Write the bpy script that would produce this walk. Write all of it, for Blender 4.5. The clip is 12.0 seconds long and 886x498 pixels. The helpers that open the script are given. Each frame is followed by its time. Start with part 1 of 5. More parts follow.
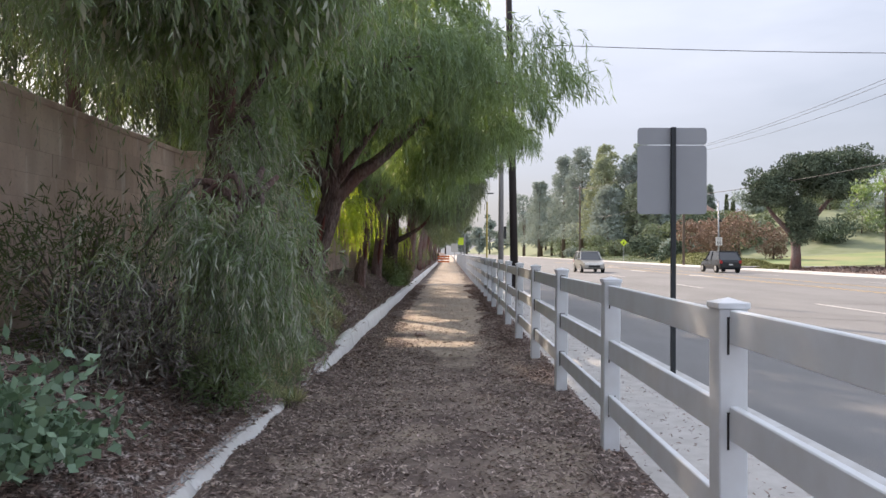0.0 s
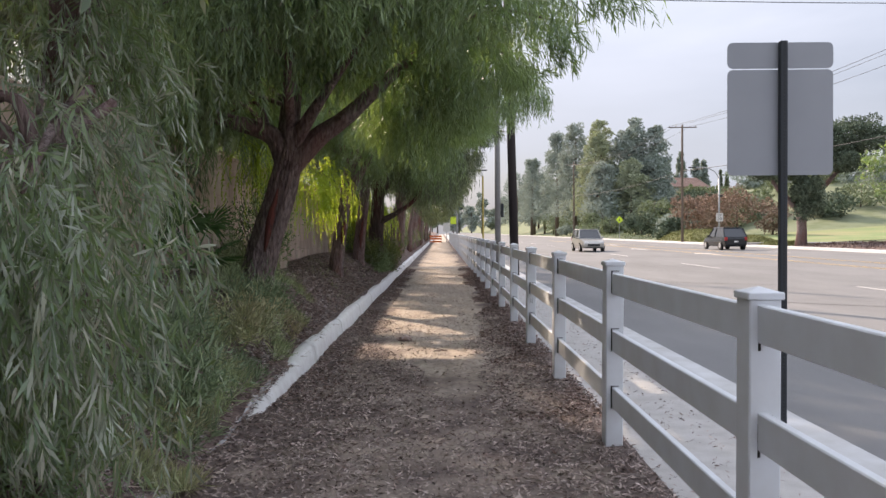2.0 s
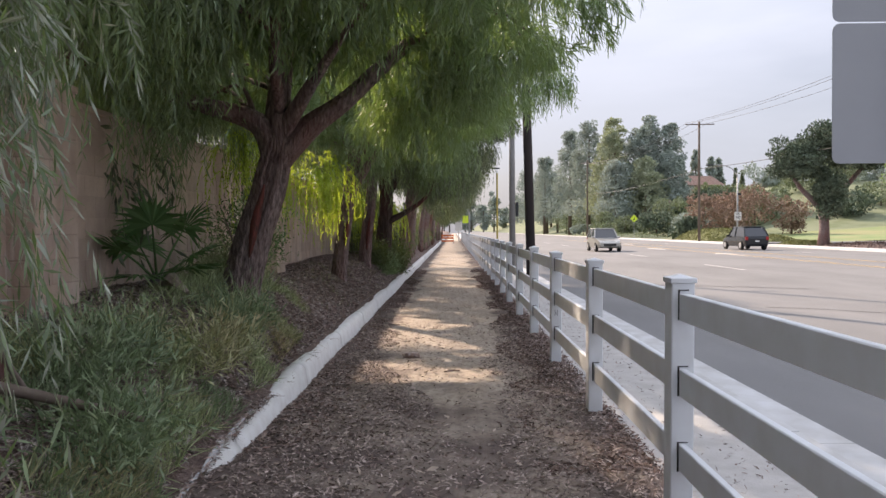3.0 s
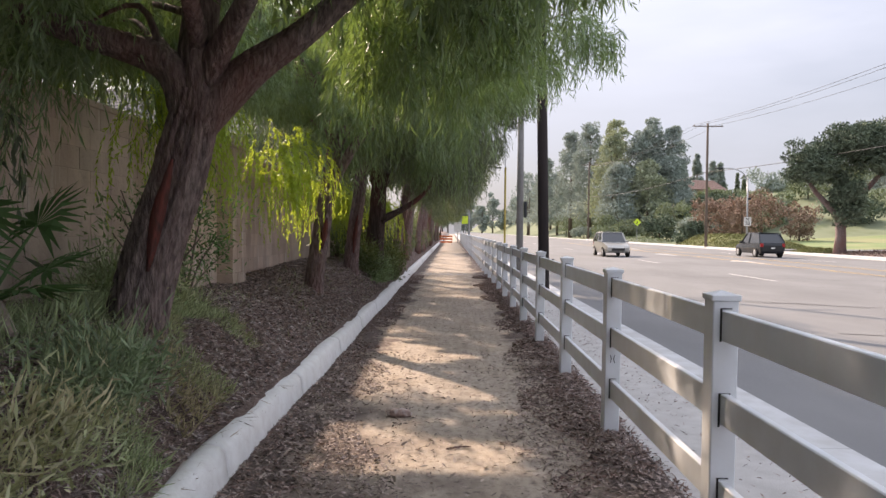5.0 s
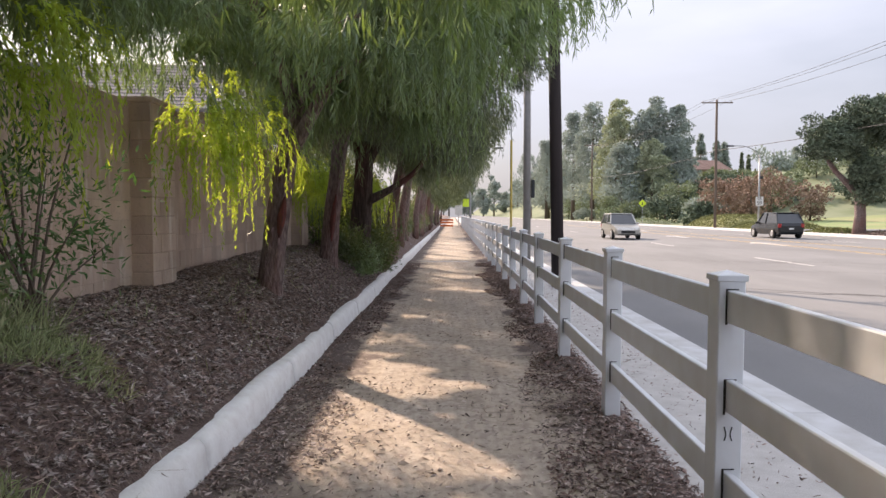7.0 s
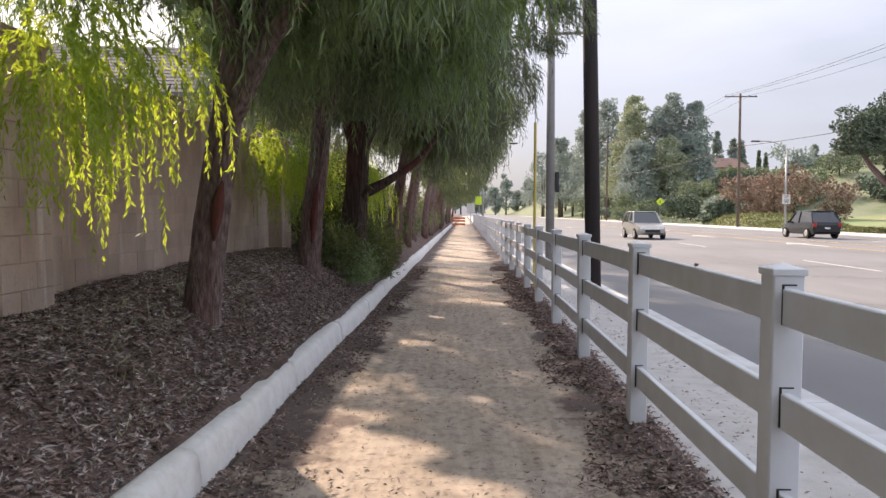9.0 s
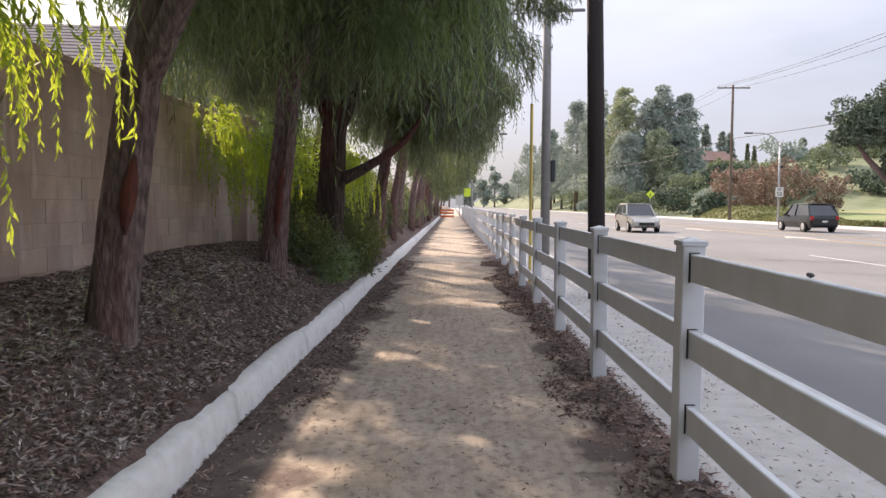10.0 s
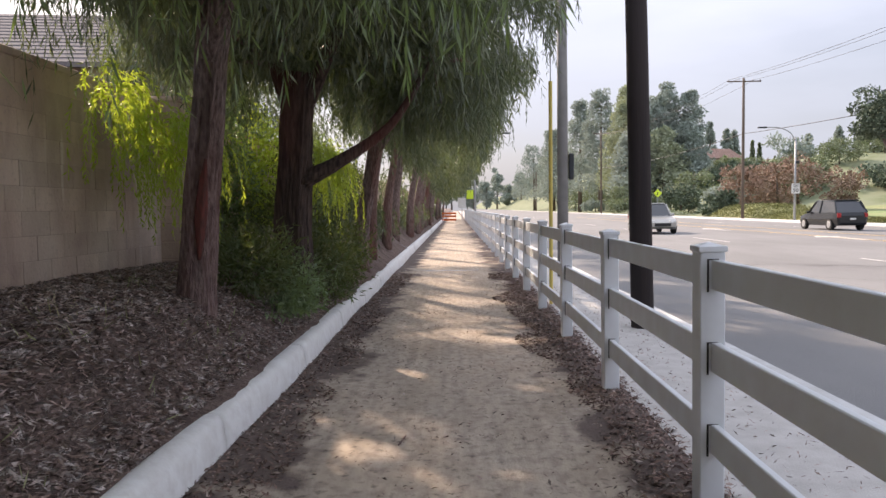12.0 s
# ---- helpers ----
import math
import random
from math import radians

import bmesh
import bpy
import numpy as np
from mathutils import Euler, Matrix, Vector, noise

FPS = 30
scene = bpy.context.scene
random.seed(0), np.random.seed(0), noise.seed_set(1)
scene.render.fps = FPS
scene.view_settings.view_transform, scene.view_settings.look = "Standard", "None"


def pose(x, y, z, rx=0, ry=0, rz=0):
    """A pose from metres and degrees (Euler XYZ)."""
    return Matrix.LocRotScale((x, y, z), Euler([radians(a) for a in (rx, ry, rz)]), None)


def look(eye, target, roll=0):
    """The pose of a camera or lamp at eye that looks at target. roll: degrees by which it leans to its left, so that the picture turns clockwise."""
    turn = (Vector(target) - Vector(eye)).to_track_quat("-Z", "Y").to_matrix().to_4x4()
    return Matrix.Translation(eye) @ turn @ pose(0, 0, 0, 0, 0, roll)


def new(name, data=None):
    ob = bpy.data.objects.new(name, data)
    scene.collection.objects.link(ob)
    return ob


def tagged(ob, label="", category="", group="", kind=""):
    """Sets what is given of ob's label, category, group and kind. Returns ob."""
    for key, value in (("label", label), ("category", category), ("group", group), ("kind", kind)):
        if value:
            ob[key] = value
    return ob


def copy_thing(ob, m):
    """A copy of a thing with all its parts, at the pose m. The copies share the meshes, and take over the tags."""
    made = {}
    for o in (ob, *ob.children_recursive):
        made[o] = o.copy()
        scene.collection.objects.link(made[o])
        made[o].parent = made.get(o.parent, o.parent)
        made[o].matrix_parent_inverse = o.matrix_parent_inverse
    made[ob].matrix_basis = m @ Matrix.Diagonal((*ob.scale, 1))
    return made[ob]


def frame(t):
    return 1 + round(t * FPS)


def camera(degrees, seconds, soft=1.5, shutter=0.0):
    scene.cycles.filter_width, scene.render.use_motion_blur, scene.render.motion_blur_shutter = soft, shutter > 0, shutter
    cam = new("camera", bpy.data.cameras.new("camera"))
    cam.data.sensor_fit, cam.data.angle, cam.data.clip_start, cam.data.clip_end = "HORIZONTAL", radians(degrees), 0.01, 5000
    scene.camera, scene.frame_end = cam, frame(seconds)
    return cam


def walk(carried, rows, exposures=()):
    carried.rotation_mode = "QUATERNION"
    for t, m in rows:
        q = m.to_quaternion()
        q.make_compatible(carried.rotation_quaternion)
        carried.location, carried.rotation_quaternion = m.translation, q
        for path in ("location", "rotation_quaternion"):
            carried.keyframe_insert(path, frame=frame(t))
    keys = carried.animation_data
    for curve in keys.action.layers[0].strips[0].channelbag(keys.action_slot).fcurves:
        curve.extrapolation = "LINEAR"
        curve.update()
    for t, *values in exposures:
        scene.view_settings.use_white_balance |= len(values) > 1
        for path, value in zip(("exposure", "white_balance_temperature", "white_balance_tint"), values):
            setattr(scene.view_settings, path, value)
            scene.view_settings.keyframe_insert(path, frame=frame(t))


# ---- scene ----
cam = camera(62.7, 12.0, soft=1.5)
PATH = [
    (0, (0.121, -0.864, 1.544), (0.104, 1.136, 1.553), 0.2),
    (0.5, (0.143, -0.158, 1.555), (0.141, 1.842, 1.544), 0.1),
    (1, (0.14, 0.564, 1.58), (0.153, 2.564, 1.55), -0.0),
    (1.5, (0.133, 1.287, 1.57), (0.149, 3.286, 1.529), -0.2),
    (2, (0.126, 1.958, 1.588), (0.13, 3.958, 1.54), -0.5),
    (2.5, (0.161, 2.66, 1.59), (0.149, 4.66, 1.538), -0.5),
    (3, (0.128, 3.232, 1.629), (0.099, 5.231, 1.578), -0.5),
    (5, (0.031, 6.087, 1.658), (0.008, 8.086, 1.608), 0.5),
    (5.5, (0.023, 6.769, 1.653), (0.009, 8.767, 1.589), 0.5),
    (6, (0.018, 7.416, 1.642), (0.008, 9.414, 1.563), 0.5),
    (6.5, (0.077, 8.091, 1.632), (0.062, 10.089, 1.542), 0.2),
    (7, (0.098, 8.753, 1.631), (0.071, 10.751, 1.536), -0.1),
    (9, (0.073, 11.576, 1.582), (0.014, 13.573, 1.483), 0.0),
    (9.5, (0.072, 12.272, 1.571), (0.028, 14.269, 1.464), 0.1),
    (10, (0.062, 13.006, 1.544), (0.035, 15.002, 1.424), 0.2),
    (10.5, (0.089, 13.68, 1.538), (0.073, 15.675, 1.407), -0.0),
    (11, (0.073, 14.408, 1.537), (0.059, 16.404, 1.404), -0.2),
    (11.5, (0.108, 15.082, 1.551), (0.085, 17.078, 1.427), -0.6),
    (12, (0.081, 15.761, 1.56), (0.045, 17.757, 1.448), -0.8),
]
walk(cam, [(t, look(eye, target, roll)) for t, eye, target, roll in PATH], [(0, 0.2, 6250, 15), (4.8, 0.28, 6430, 18), (12, 0.34, 6350, 18)])

# ---- world and sun ----
SUN_EL, SUN_AZ = radians(31.5), radians(-30)     # the sun stands ahead and to the left
world = bpy.data.worlds.new("sky")
scene.world = world
world.use_nodes = True
wt = world.node_tree
wt.nodes.clear()


def wn(kind):
    return wt.nodes.new(kind)


sky = wn("ShaderNodeTexSky")
sky.sky_type, sky.sun_disc, sky.sun_elevation, sky.sun_rotation = "NISHITA", False, SUN_EL, SUN_AZ
sky.air_density, sky.dust_density, sky.ozone_density = 1.0, 3.0, 1.0
coords = wn("ShaderNodeTexCoord")
squash = wn("ShaderNodeMapping")
squash.inputs["Scale"].default_value = (1.0, 1.0, 4.0)
clouds = wn("ShaderNodeTexNoise")
clouds.inputs["Scale"].default_value, clouds.inputs["Detail"].default_value = 2.2, 6.0
ramp = wn("ShaderNodeValToRGB")
ramp.color_ramp.elements[0].position, ramp.color_ramp.elements[0].color = 0.35, (0.55, 0.55, 0.55, 1)
ramp.color_ramp.elements[1].position, ramp.color_ramp.elements[1].color = 0.65, (0.92, 0.92, 0.92, 1)
veil = wn("ShaderNodeMixRGB")
veil.inputs[2].default_value = (8.3, 8.8, 9.6, 1)
back = wn("ShaderNodeBackground")
back.inputs["Strength"].default_value = 0.085
wout = wn("ShaderNodeOutputWorld")
wt.links.new(coords.outputs["Generated"], squash.inputs["Vector"])
wt.links.new(squash.outputs["Vector"], clouds.inputs["Vector"])
wt.links.new(clouds.outputs["Fac"], ramp.inputs["Fac"])
wt.links.new(ramp.outputs["Color"], veil.inputs[0])
wt.links.new(sky.outputs["Color"], veil.inputs[1])
axes = wn("ShaderNodeSeparateXYZ")
wt.links.new(coords.outputs["Generated"], axes.inputs[0])
lift = wn("ShaderNodeMath")
lift.operation, lift.use_clamp = "MULTIPLY_ADD", False
lift.inputs[1].default_value, lift.inputs[2].default_value = 1.5, 0.72
wt.links.new(axes.outputs["Z"], lift.inputs[0])
floor_at = wn("ShaderNodeMath")
floor_at.operation = "MAXIMUM"
floor_at.inputs[1].default_value = 0.5
wt.links.new(lift.outputs[0], floor_at.inputs[0])
deck = wn("ShaderNodeVectorMath")
deck.operation = "SCALE"
wt.links.new(veil.outputs["Color"], deck.inputs[0])
wt.links.new(floor_at.outputs[0], deck.inputs["Scale"])
wt.links.new(deck.outputs[0], back.inputs["Color"])
wt.links.new(back.outputs["Background"], wout.inputs["Surface"])

sun = new("sun", bpy.data.lights.new("sun", "SUN"))
sun.data.energy, sun.data.angle, sun.data.color = 6.8, radians(1.0), (1.0, 0.81, 0.6)
to_sun = Vector((math.sin(SUN_AZ) * math.cos(SUN_EL), math.cos(SUN_AZ) * math.cos(SUN_EL), math.sin(SUN_EL)))
sun.matrix_world = look(to_sun * 60, (0, 0, 0))


# ---- materials ----
def material(name, base, rough=0.8, metal=0.0, second=None, scale=4.0, fine=60.0, bump=0.3, amount=0.5, spec=0.4,
             third=None, third_scale=1.0, stretch=(1, 1, 1), through_light=None, vary=0.0, bump_dist=0.01):
    m = bpy.data.materials.new(name)
    m.use_nodes = True
    nt = m.node_tree
    nodes, links = nt.nodes, nt.links
    bsdf = nodes["Principled BSDF"]
    bsdf.inputs["Roughness"].default_value, bsdf.inputs["Metallic"].default_value = rough, metal
    bsdf.inputs["Specular IOR Level"].default_value = spec
    tc = nodes.new("ShaderNodeNewGeometry")
    mp = nodes.new("ShaderNodeMapping")
    mp.inputs["Scale"].default_value = stretch
    links.new(tc.outputs["Position"], mp.inputs["Vector"])
    colour = nodes.new("ShaderNodeRGB")
    colour.outputs[0].default_value = (*base, 1)
    last = colour.outputs[0]

    def noise_mix(last, other, sc, lo, hi, detail=5.0, strength=1.0):
        n = nodes.new("ShaderNodeTexNoise")
        n.inputs["Scale"].default_value, n.inputs["Detail"].default_value = sc, detail
        links.new(mp.outputs["Vector"], n.inputs["Vector"])
        r = nodes.new("ShaderNodeMapRange")
        r.inputs["From Min"].default_value, r.inputs["From Max"].default_value = lo, hi
        r.inputs["To Max"].default_value = strength
        links.new(n.outputs["Fac"], r.inputs["Value"])
        x = nodes.new("ShaderNodeMixRGB")
        links.new(r.outputs["Result"], x.inputs[0])
        links.new(last, x.inputs[1])
        x.inputs[2].default_value = (*other, 1)
        return x.outputs[0], n

    n1 = None
    if second:
        last, n1 = noise_mix(last, second, scale, 0.5 - amount / 2, 0.5 + amount / 2)
    if third:
        last, _ = noise_mix(last, third, third_scale, 0.45, 0.7, 4.0, 0.8)
    if vary:
        g = nodes.new("ShaderNodeNewGeometry")
        o = nodes.new("ShaderNodeObjectInfo")
        add = nodes.new("ShaderNodeMath")
        add.operation = "ADD"
        links.new(g.outputs["Random Per Island"], add.inputs[0])
        links.new(o.outputs["Random"], add.inputs[1])
        fr = nodes.new("ShaderNodeMath")
        fr.operation = "FRACT"
        links.new(add.outputs[0], fr.inputs[0])
        r = nodes.new("ShaderNodeMapRange")
        r.inputs["To Min"].default_value, r.inputs["To Max"].default_value = 1 - vary, 1 + vary
        links.new(fr.outputs[0], r.inputs["Value"])
        hsv = nodes.new("ShaderNodeHueSaturation")
        links.new(r.outputs["Result"], hsv.inputs["Value"])
        links.new(last, hsv.inputs["Color"])
        last = hsv.outputs[0]
    links.new(last, bsdf.inputs["Base Color"])
    if bump:
        nb = nodes.new("ShaderNodeTexNoise")
        nb.inputs["Scale"].default_value, nb.inputs["Detail"].default_value = fine, 4.0
        links.new(mp.outputs["Vector"], nb.inputs["Vector"])
        b = nodes.new("ShaderNodeBump")
        b.inputs["Strength"].default_value, b.inputs["Distance"].default_value = bump, bump_dist
        links.new(nb.outputs["Fac"], b.inputs["Height"])
        links.new(b.outputs["Normal"], bsdf.inputs["Normal"])
    if through_light:
        t = nodes.new("ShaderNodeBsdfTranslucent")
        t.inputs["Color"].default_value = (*through_light, 1)
        mix = nodes.new("ShaderNodeAddShader")
        out = nodes["Material Output"]
        links.new(bsdf.outputs[0], mix.inputs[0])
        links.new(t.outputs[0], mix.inputs[1])
        links.new(mix.outputs[0], out.inputs["Surface"])
    return m


M_DIRT = material("packed_dirt", (0.46, 0.39, 0.32), 0.95, second=(0.385, 0.315, 0.245), scale=2.2, fine=55, bump=0.6, amount=0.35,
                  third=(0.27, 0.215, 0.175), third_scale=14, stretch=(1, 0.6, 1))
M_MULCH = material("mulch_ground", (0.12, 0.082, 0.072), 0.95, second=(0.24, 0.175, 0.152), scale=30, fine=70, bump=1.0, amount=0.3,
                   third=(0.07, 0.048, 0.04), third_scale=3, bump_dist=0.02)
M_VERGE = material("pale_verge_dirt", (0.52, 0.5, 0.475), 0.95, second=(0.42, 0.4, 0.375), scale=5, fine=70, bump=0.5, amount=0.4)
M_CONC = material("gutter_concrete", (0.61, 0.615, 0.62), 0.85, second=(0.44, 0.43, 0.41), scale=3, fine=90, bump=0.25, amount=0.5)
M_ASPH = material("worn_asphalt", (0.178, 0.177, 0.177), 0.9, second=(0.21, 0.208, 0.206), scale=1.2, fine=160, bump=0.5, amount=0.5,
                  third=(0.148, 0.147, 0.146), third_scale=0.35, stretch=(1, 0.35, 1))
M_KERBW = material("painted_kerb", (0.86, 0.86, 0.85), 0.75, second=(0.77, 0.76, 0.74), scale=5, fine=40, bump=0.35, amount=0.4,
                   third=(0.72, 0.7, 0.68), third_scale=11)
M_VINYL = material("white_vinyl", (0.73, 0.755, 0.785), 0.5, second=(0.64, 0.645, 0.65), scale=5, fine=30, bump=0.05, amount=0.5, vary=0.05)
M_SLOT = material("dark_slot", (0.03, 0.028, 0.026), 0.9)
M_BLOCK = material("tan_block", (0.65, 0.495, 0.4), 0.92, second=(0.45, 0.34, 0.28), scale=2.5, fine=45, bump=0.5, amount=0.5,
                   third=(0.7, 0.59, 0.5), third_scale=1.3, stretch=(1, 1, 0.7), vary=0.1)
M_MORTAR = material("mortar", (0.5, 0.385, 0.32), 0.95, second=(0.44, 0.34, 0.28), scale=6)
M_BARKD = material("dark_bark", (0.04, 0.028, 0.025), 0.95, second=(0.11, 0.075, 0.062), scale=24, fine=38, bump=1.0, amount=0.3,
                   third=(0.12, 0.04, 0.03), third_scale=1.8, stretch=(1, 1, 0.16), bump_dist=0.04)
M_BARK = material("furrowed_bark", (0.11, 0.08, 0.075), 0.95, second=(0.31, 0.24, 0.225), scale=30, fine=42, bump=1.0, amount=0.35,
                  third=(0.17, 0.07, 0.055), third_scale=1.6, stretch=(1, 1, 0.28), bump_dist=0.05)
M_WOODP = material("creosoted_pole", (0.022, 0.018, 0.02), 0.8, second=(0.04, 0.03, 0.028), scale=10, fine=60, bump=0.6, stretch=(1, 1, 0.05))
M_WOODF = material("weathered_pole", (0.17, 0.13, 0.1), 0.9, second=(0.1, 0.08, 0.065), scale=4, stretch=(1, 1, 0.1))
M_STEEL = material("galvanised_steel", (0.42, 0.43, 0.44), 0.5, 0.5, second=(0.33, 0.34, 0.35), scale=6, bump=0.1)
M_GREYP = material("grey_lamp_pole", (0.25, 0.245, 0.24), 0.7, 0.0, second=(0.2, 0.195, 0.19), scale=5, bump=0.15)
M_SIGNB = material("sign_back_aluminium", (0.36, 0.37, 0.39), 0.55, 0.2, second=(0.32, 0.33, 0.35), scale=2, bump=0.03)
M_DARK = material("dark_metal", (0.05, 0.055, 0.06), 0.5, 0.5)
M_WHITE = material("white_paint", (0.8, 0.8, 0.78), 0.6, second=(0.62, 0.61, 0.58), scale=9, bump=0.1)
M_LINE = material("worn_lane_paint", (0.66, 0.65, 0.62), 0.8, second=(0.4, 0.38, 0.36), scale=8, amount=0.3)
M_YLINE = material("worn_yellow_paint", (0.58, 0.4, 0.15), 0.8, second=(0.36, 0.28, 0.17), scale=5, amount=0.3)
M_TAR = material("crack_sealer", (0.06, 0.056, 0.053), 0.7)
M_YELLOW = material("yellow_guard", (0.6, 0.47, 0.12), 0.5)
M_SIGNY = material("yellow_green_sign", (0.62, 0.8, 0.05), 0.5)
M_BLACK = material("black_paint", (0.02, 0.02, 0.02), 0.5)
M_LAWN = material("lawn", (0.15, 0.215, 0.08), 0.95, second=(0.2, 0.25, 0.1), scale=0.5, fine=20, bump=0.5,
                  third=(0.3, 0.27, 0.14), third_scale=0.12)
M_HILL = material("dry_green_hillside", (0.15, 0.18, 0.1), 0.95, second=(0.2, 0.215, 0.13), scale=0.08, fine=3, bump=0.6,
                  third=(0.1, 0.13, 0.05), third_scale=0.3)
M_STUCCO = material("tan_stucco", (0.42, 0.33, 0.27), 0.9, second=(0.38, 0.3, 0.25), scale=3)
M_ROOF = material("brown_roof_tile", (0.24, 0.15, 0.12), 0.85, second=(0.17, 0.115, 0.1), scale=3, vary=0.12)
M_ROOFG = material("grey_roof_tile", (0.2, 0.185, 0.18), 1.0, spec=0.02, second=(0.15, 0.14, 0.14), scale=3, vary=0.12)
M_GLASS = material("car_glass", (0.03, 0.035, 0.04), 0.08, 0.0, bump=0, spec=0.8)
M_PANE = material("window_pane", (0.08, 0.09, 0.1), 0.1, bump=0, spec=0.8)
M_RUBBER = material("tyre_rubber", (0.025, 0.025, 0.025), 0.9)
M_RED = material("red_lens", (0.35, 0.02, 0.02), 0.3, bump=0)
M_LEAF = material("willowy_leaf", (0.15, 0.19, 0.125), 0.55, second=(0.075, 0.105, 0.08), scale=1.3, bump=0, amount=0.3, vary=0.45,
                  through_light=(0.11, 0.16, 0.03), third=(0.17, 0.21, 0.115), third_scale=1.7)
M_SILVER = material("silvery_leaf", (0.33, 0.36, 0.3), 0.6, second=(0.16, 0.18, 0.14), scale=2, bump=0, amount=0.3, vary=0.45,
                    through_light=(0.1, 0.115, 0.055), third=(0.24, 0.2, 0.14), third_scale=3)
# Yellow glow of sun behind the sprays, put into the leaf colour.
M_YOUNGLIT = material("young_leaf_backlit_yellow", (0.2, 0.27, 0.055), 0.55, second=(0.1, 0.14, 0.04), scale=3, bump=0, vary=0.4, through_light=(0.3, 0.36, 0.028))
M_IVY = material("pale_broad_leaf", (0.2, 0.28, 0.19), 0.45, second=(0.09, 0.16, 0.11), scale=9, bump=0, vary=0.4, through_light=(0.04, 0.06, 0.02))
M_SCAR = material("red_heartwood", (0.2, 0.055, 0.045), 0.95, second=(0.07, 0.04, 0.034), scale=34, fine=50, bump=0.8, stretch=(1, 1, 0.3))
M_DRY = material("dead_brush", (0.27, 0.24, 0.225), 0.9, second=(0.12, 0.11, 0.108), scale=5, bump=0, vary=0.5, third=(0.17, 0.19, 0.13), third_scale=2)
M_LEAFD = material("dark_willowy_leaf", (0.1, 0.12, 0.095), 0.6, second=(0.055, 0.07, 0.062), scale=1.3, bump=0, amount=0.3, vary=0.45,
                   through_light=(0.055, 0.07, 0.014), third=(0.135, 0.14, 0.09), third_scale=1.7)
M_OAK = material("dense_dark_foliage", (0.15, 0.19, 0.125), 0.9, second=(0.1, 0.13, 0.09), scale=0.5, bump=0, vary=0.4)
M_ORANGE = material("orange_barrier", (0.7, 0.18, 0.06), 0.6)
M_BROAD = material("broad_leaf", (0.085, 0.165, 0.07), 0.8, second=(0.1, 0.15, 0.07), scale=5, bump=0, vary=0.35, spec=0.1, through_light=(0.03, 0.06, 0.01))
M_GRASSB = material("grass_blade", (0.27, 0.35, 0.19), 0.7, second=(0.36, 0.37, 0.22), scale=3, bump=0, vary=0.4, through_light=(0.06, 0.08, 0.015),
                    third=(0.36, 0.26, 0.17), third_scale=0.9)
M_WEED = material("blue_green_weed", (0.15, 0.21, 0.125), 0.6, second=(0.24, 0.27, 0.16), scale=4, bump=0, vary=0.45, through_light=(0.04, 0.07, 0.02))
M_LITTER = material("dry_leaf", (0.24, 0.18, 0.155), 0.85, second=(0.5, 0.42, 0.375), scale=20, bump=0, vary=0.6, third=(0.13, 0.08, 0.06), third_scale=8)
M_PALE = material("pale_dry_leaf", (0.5, 0.42, 0.36), 0.8, second=(0.34, 0.26, 0.2), scale=20, bump=0, vary=0.4)
M_DEBRIS = material("path_edge_debris", (0.23, 0.15, 0.125), 0.9, second=(0.09, 0.06, 0.05), scale=25, bump=0, vary=0.6, third=(0.3, 0.22, 0.18), third_scale=12)
M_CHIP = material("bark_chip", (0.36, 0.265, 0.225), 0.9, second=(0.13, 0.085, 0.072), scale=25, bump=0, vary=0.7, third=(0.6, 0.555, 0.53), third_scale=14)
# Far and gum foliage: base colours lightened in place of distance haze.
M_FARLEAF = material("far_foliage", (0.2, 0.225, 0.15), 1.0, second=(0.15, 0.175, 0.125), scale=0.4, bump=0, vary=0.35, through_light=(0.03, 0.04, 0.01))
M_GUMHAZE = material("haze_paled_gum_foliage", (0.28, 0.32, 0.285), 1.0, second=(0.235, 0.275, 0.245), scale=0.2, bump=0, vary=0.12, spec=0.05, through_light=(0.07, 0.08, 0.065))
M_BUSH = material("bush_leaf", (0.065, 0.09, 0.05), 0.7, second=(0.045, 0.065, 0.04), scale=3, bump=0, vary=0.45, spec=0.2,
                  through_light=(0.06, 0.075, 0.01), third=(0.13, 0.12, 0.06), third_scale=4)
# Olive gum leaves, likewise paled in their base colour to imitate haze.
M_OLIVEHAZE = material("haze_paled_olive_foliage", (0.31, 0.335, 0.24), 1.0, second=(0.26, 0.29, 0.215), scale=0.2, bump=0, vary=0.12, spec=0.05, through_light=(0.08, 0.09, 0.04))
M_REDLEAF = material("russet_foliage", (0.35, 0.235, 0.17), 0.9, second=(0.27, 0.2, 0.15), scale=0.5, bump=0, vary=0.3)
M_HEDGE = material("yellow_green_groundcover", (0.24, 0.24, 0.085), 0.8, second=(0.16, 0.175, 0.07), scale=0.8, bump=0, vary=0.3)
M_CARD = material("dark_car_paint", (0.02, 0.022, 0.025), 0.25, 0.3, bump=0, spec=0.6)
M_CARS = material("silver_car_paint", (0.4, 0.39, 0.36), 0.3, 0.5, bump=0, spec=0.6)
M_TWIG = material("grey_twig", (0.2, 0.16, 0.13), 0.9, second=(0.12, 0.09, 0.075), scale=12)

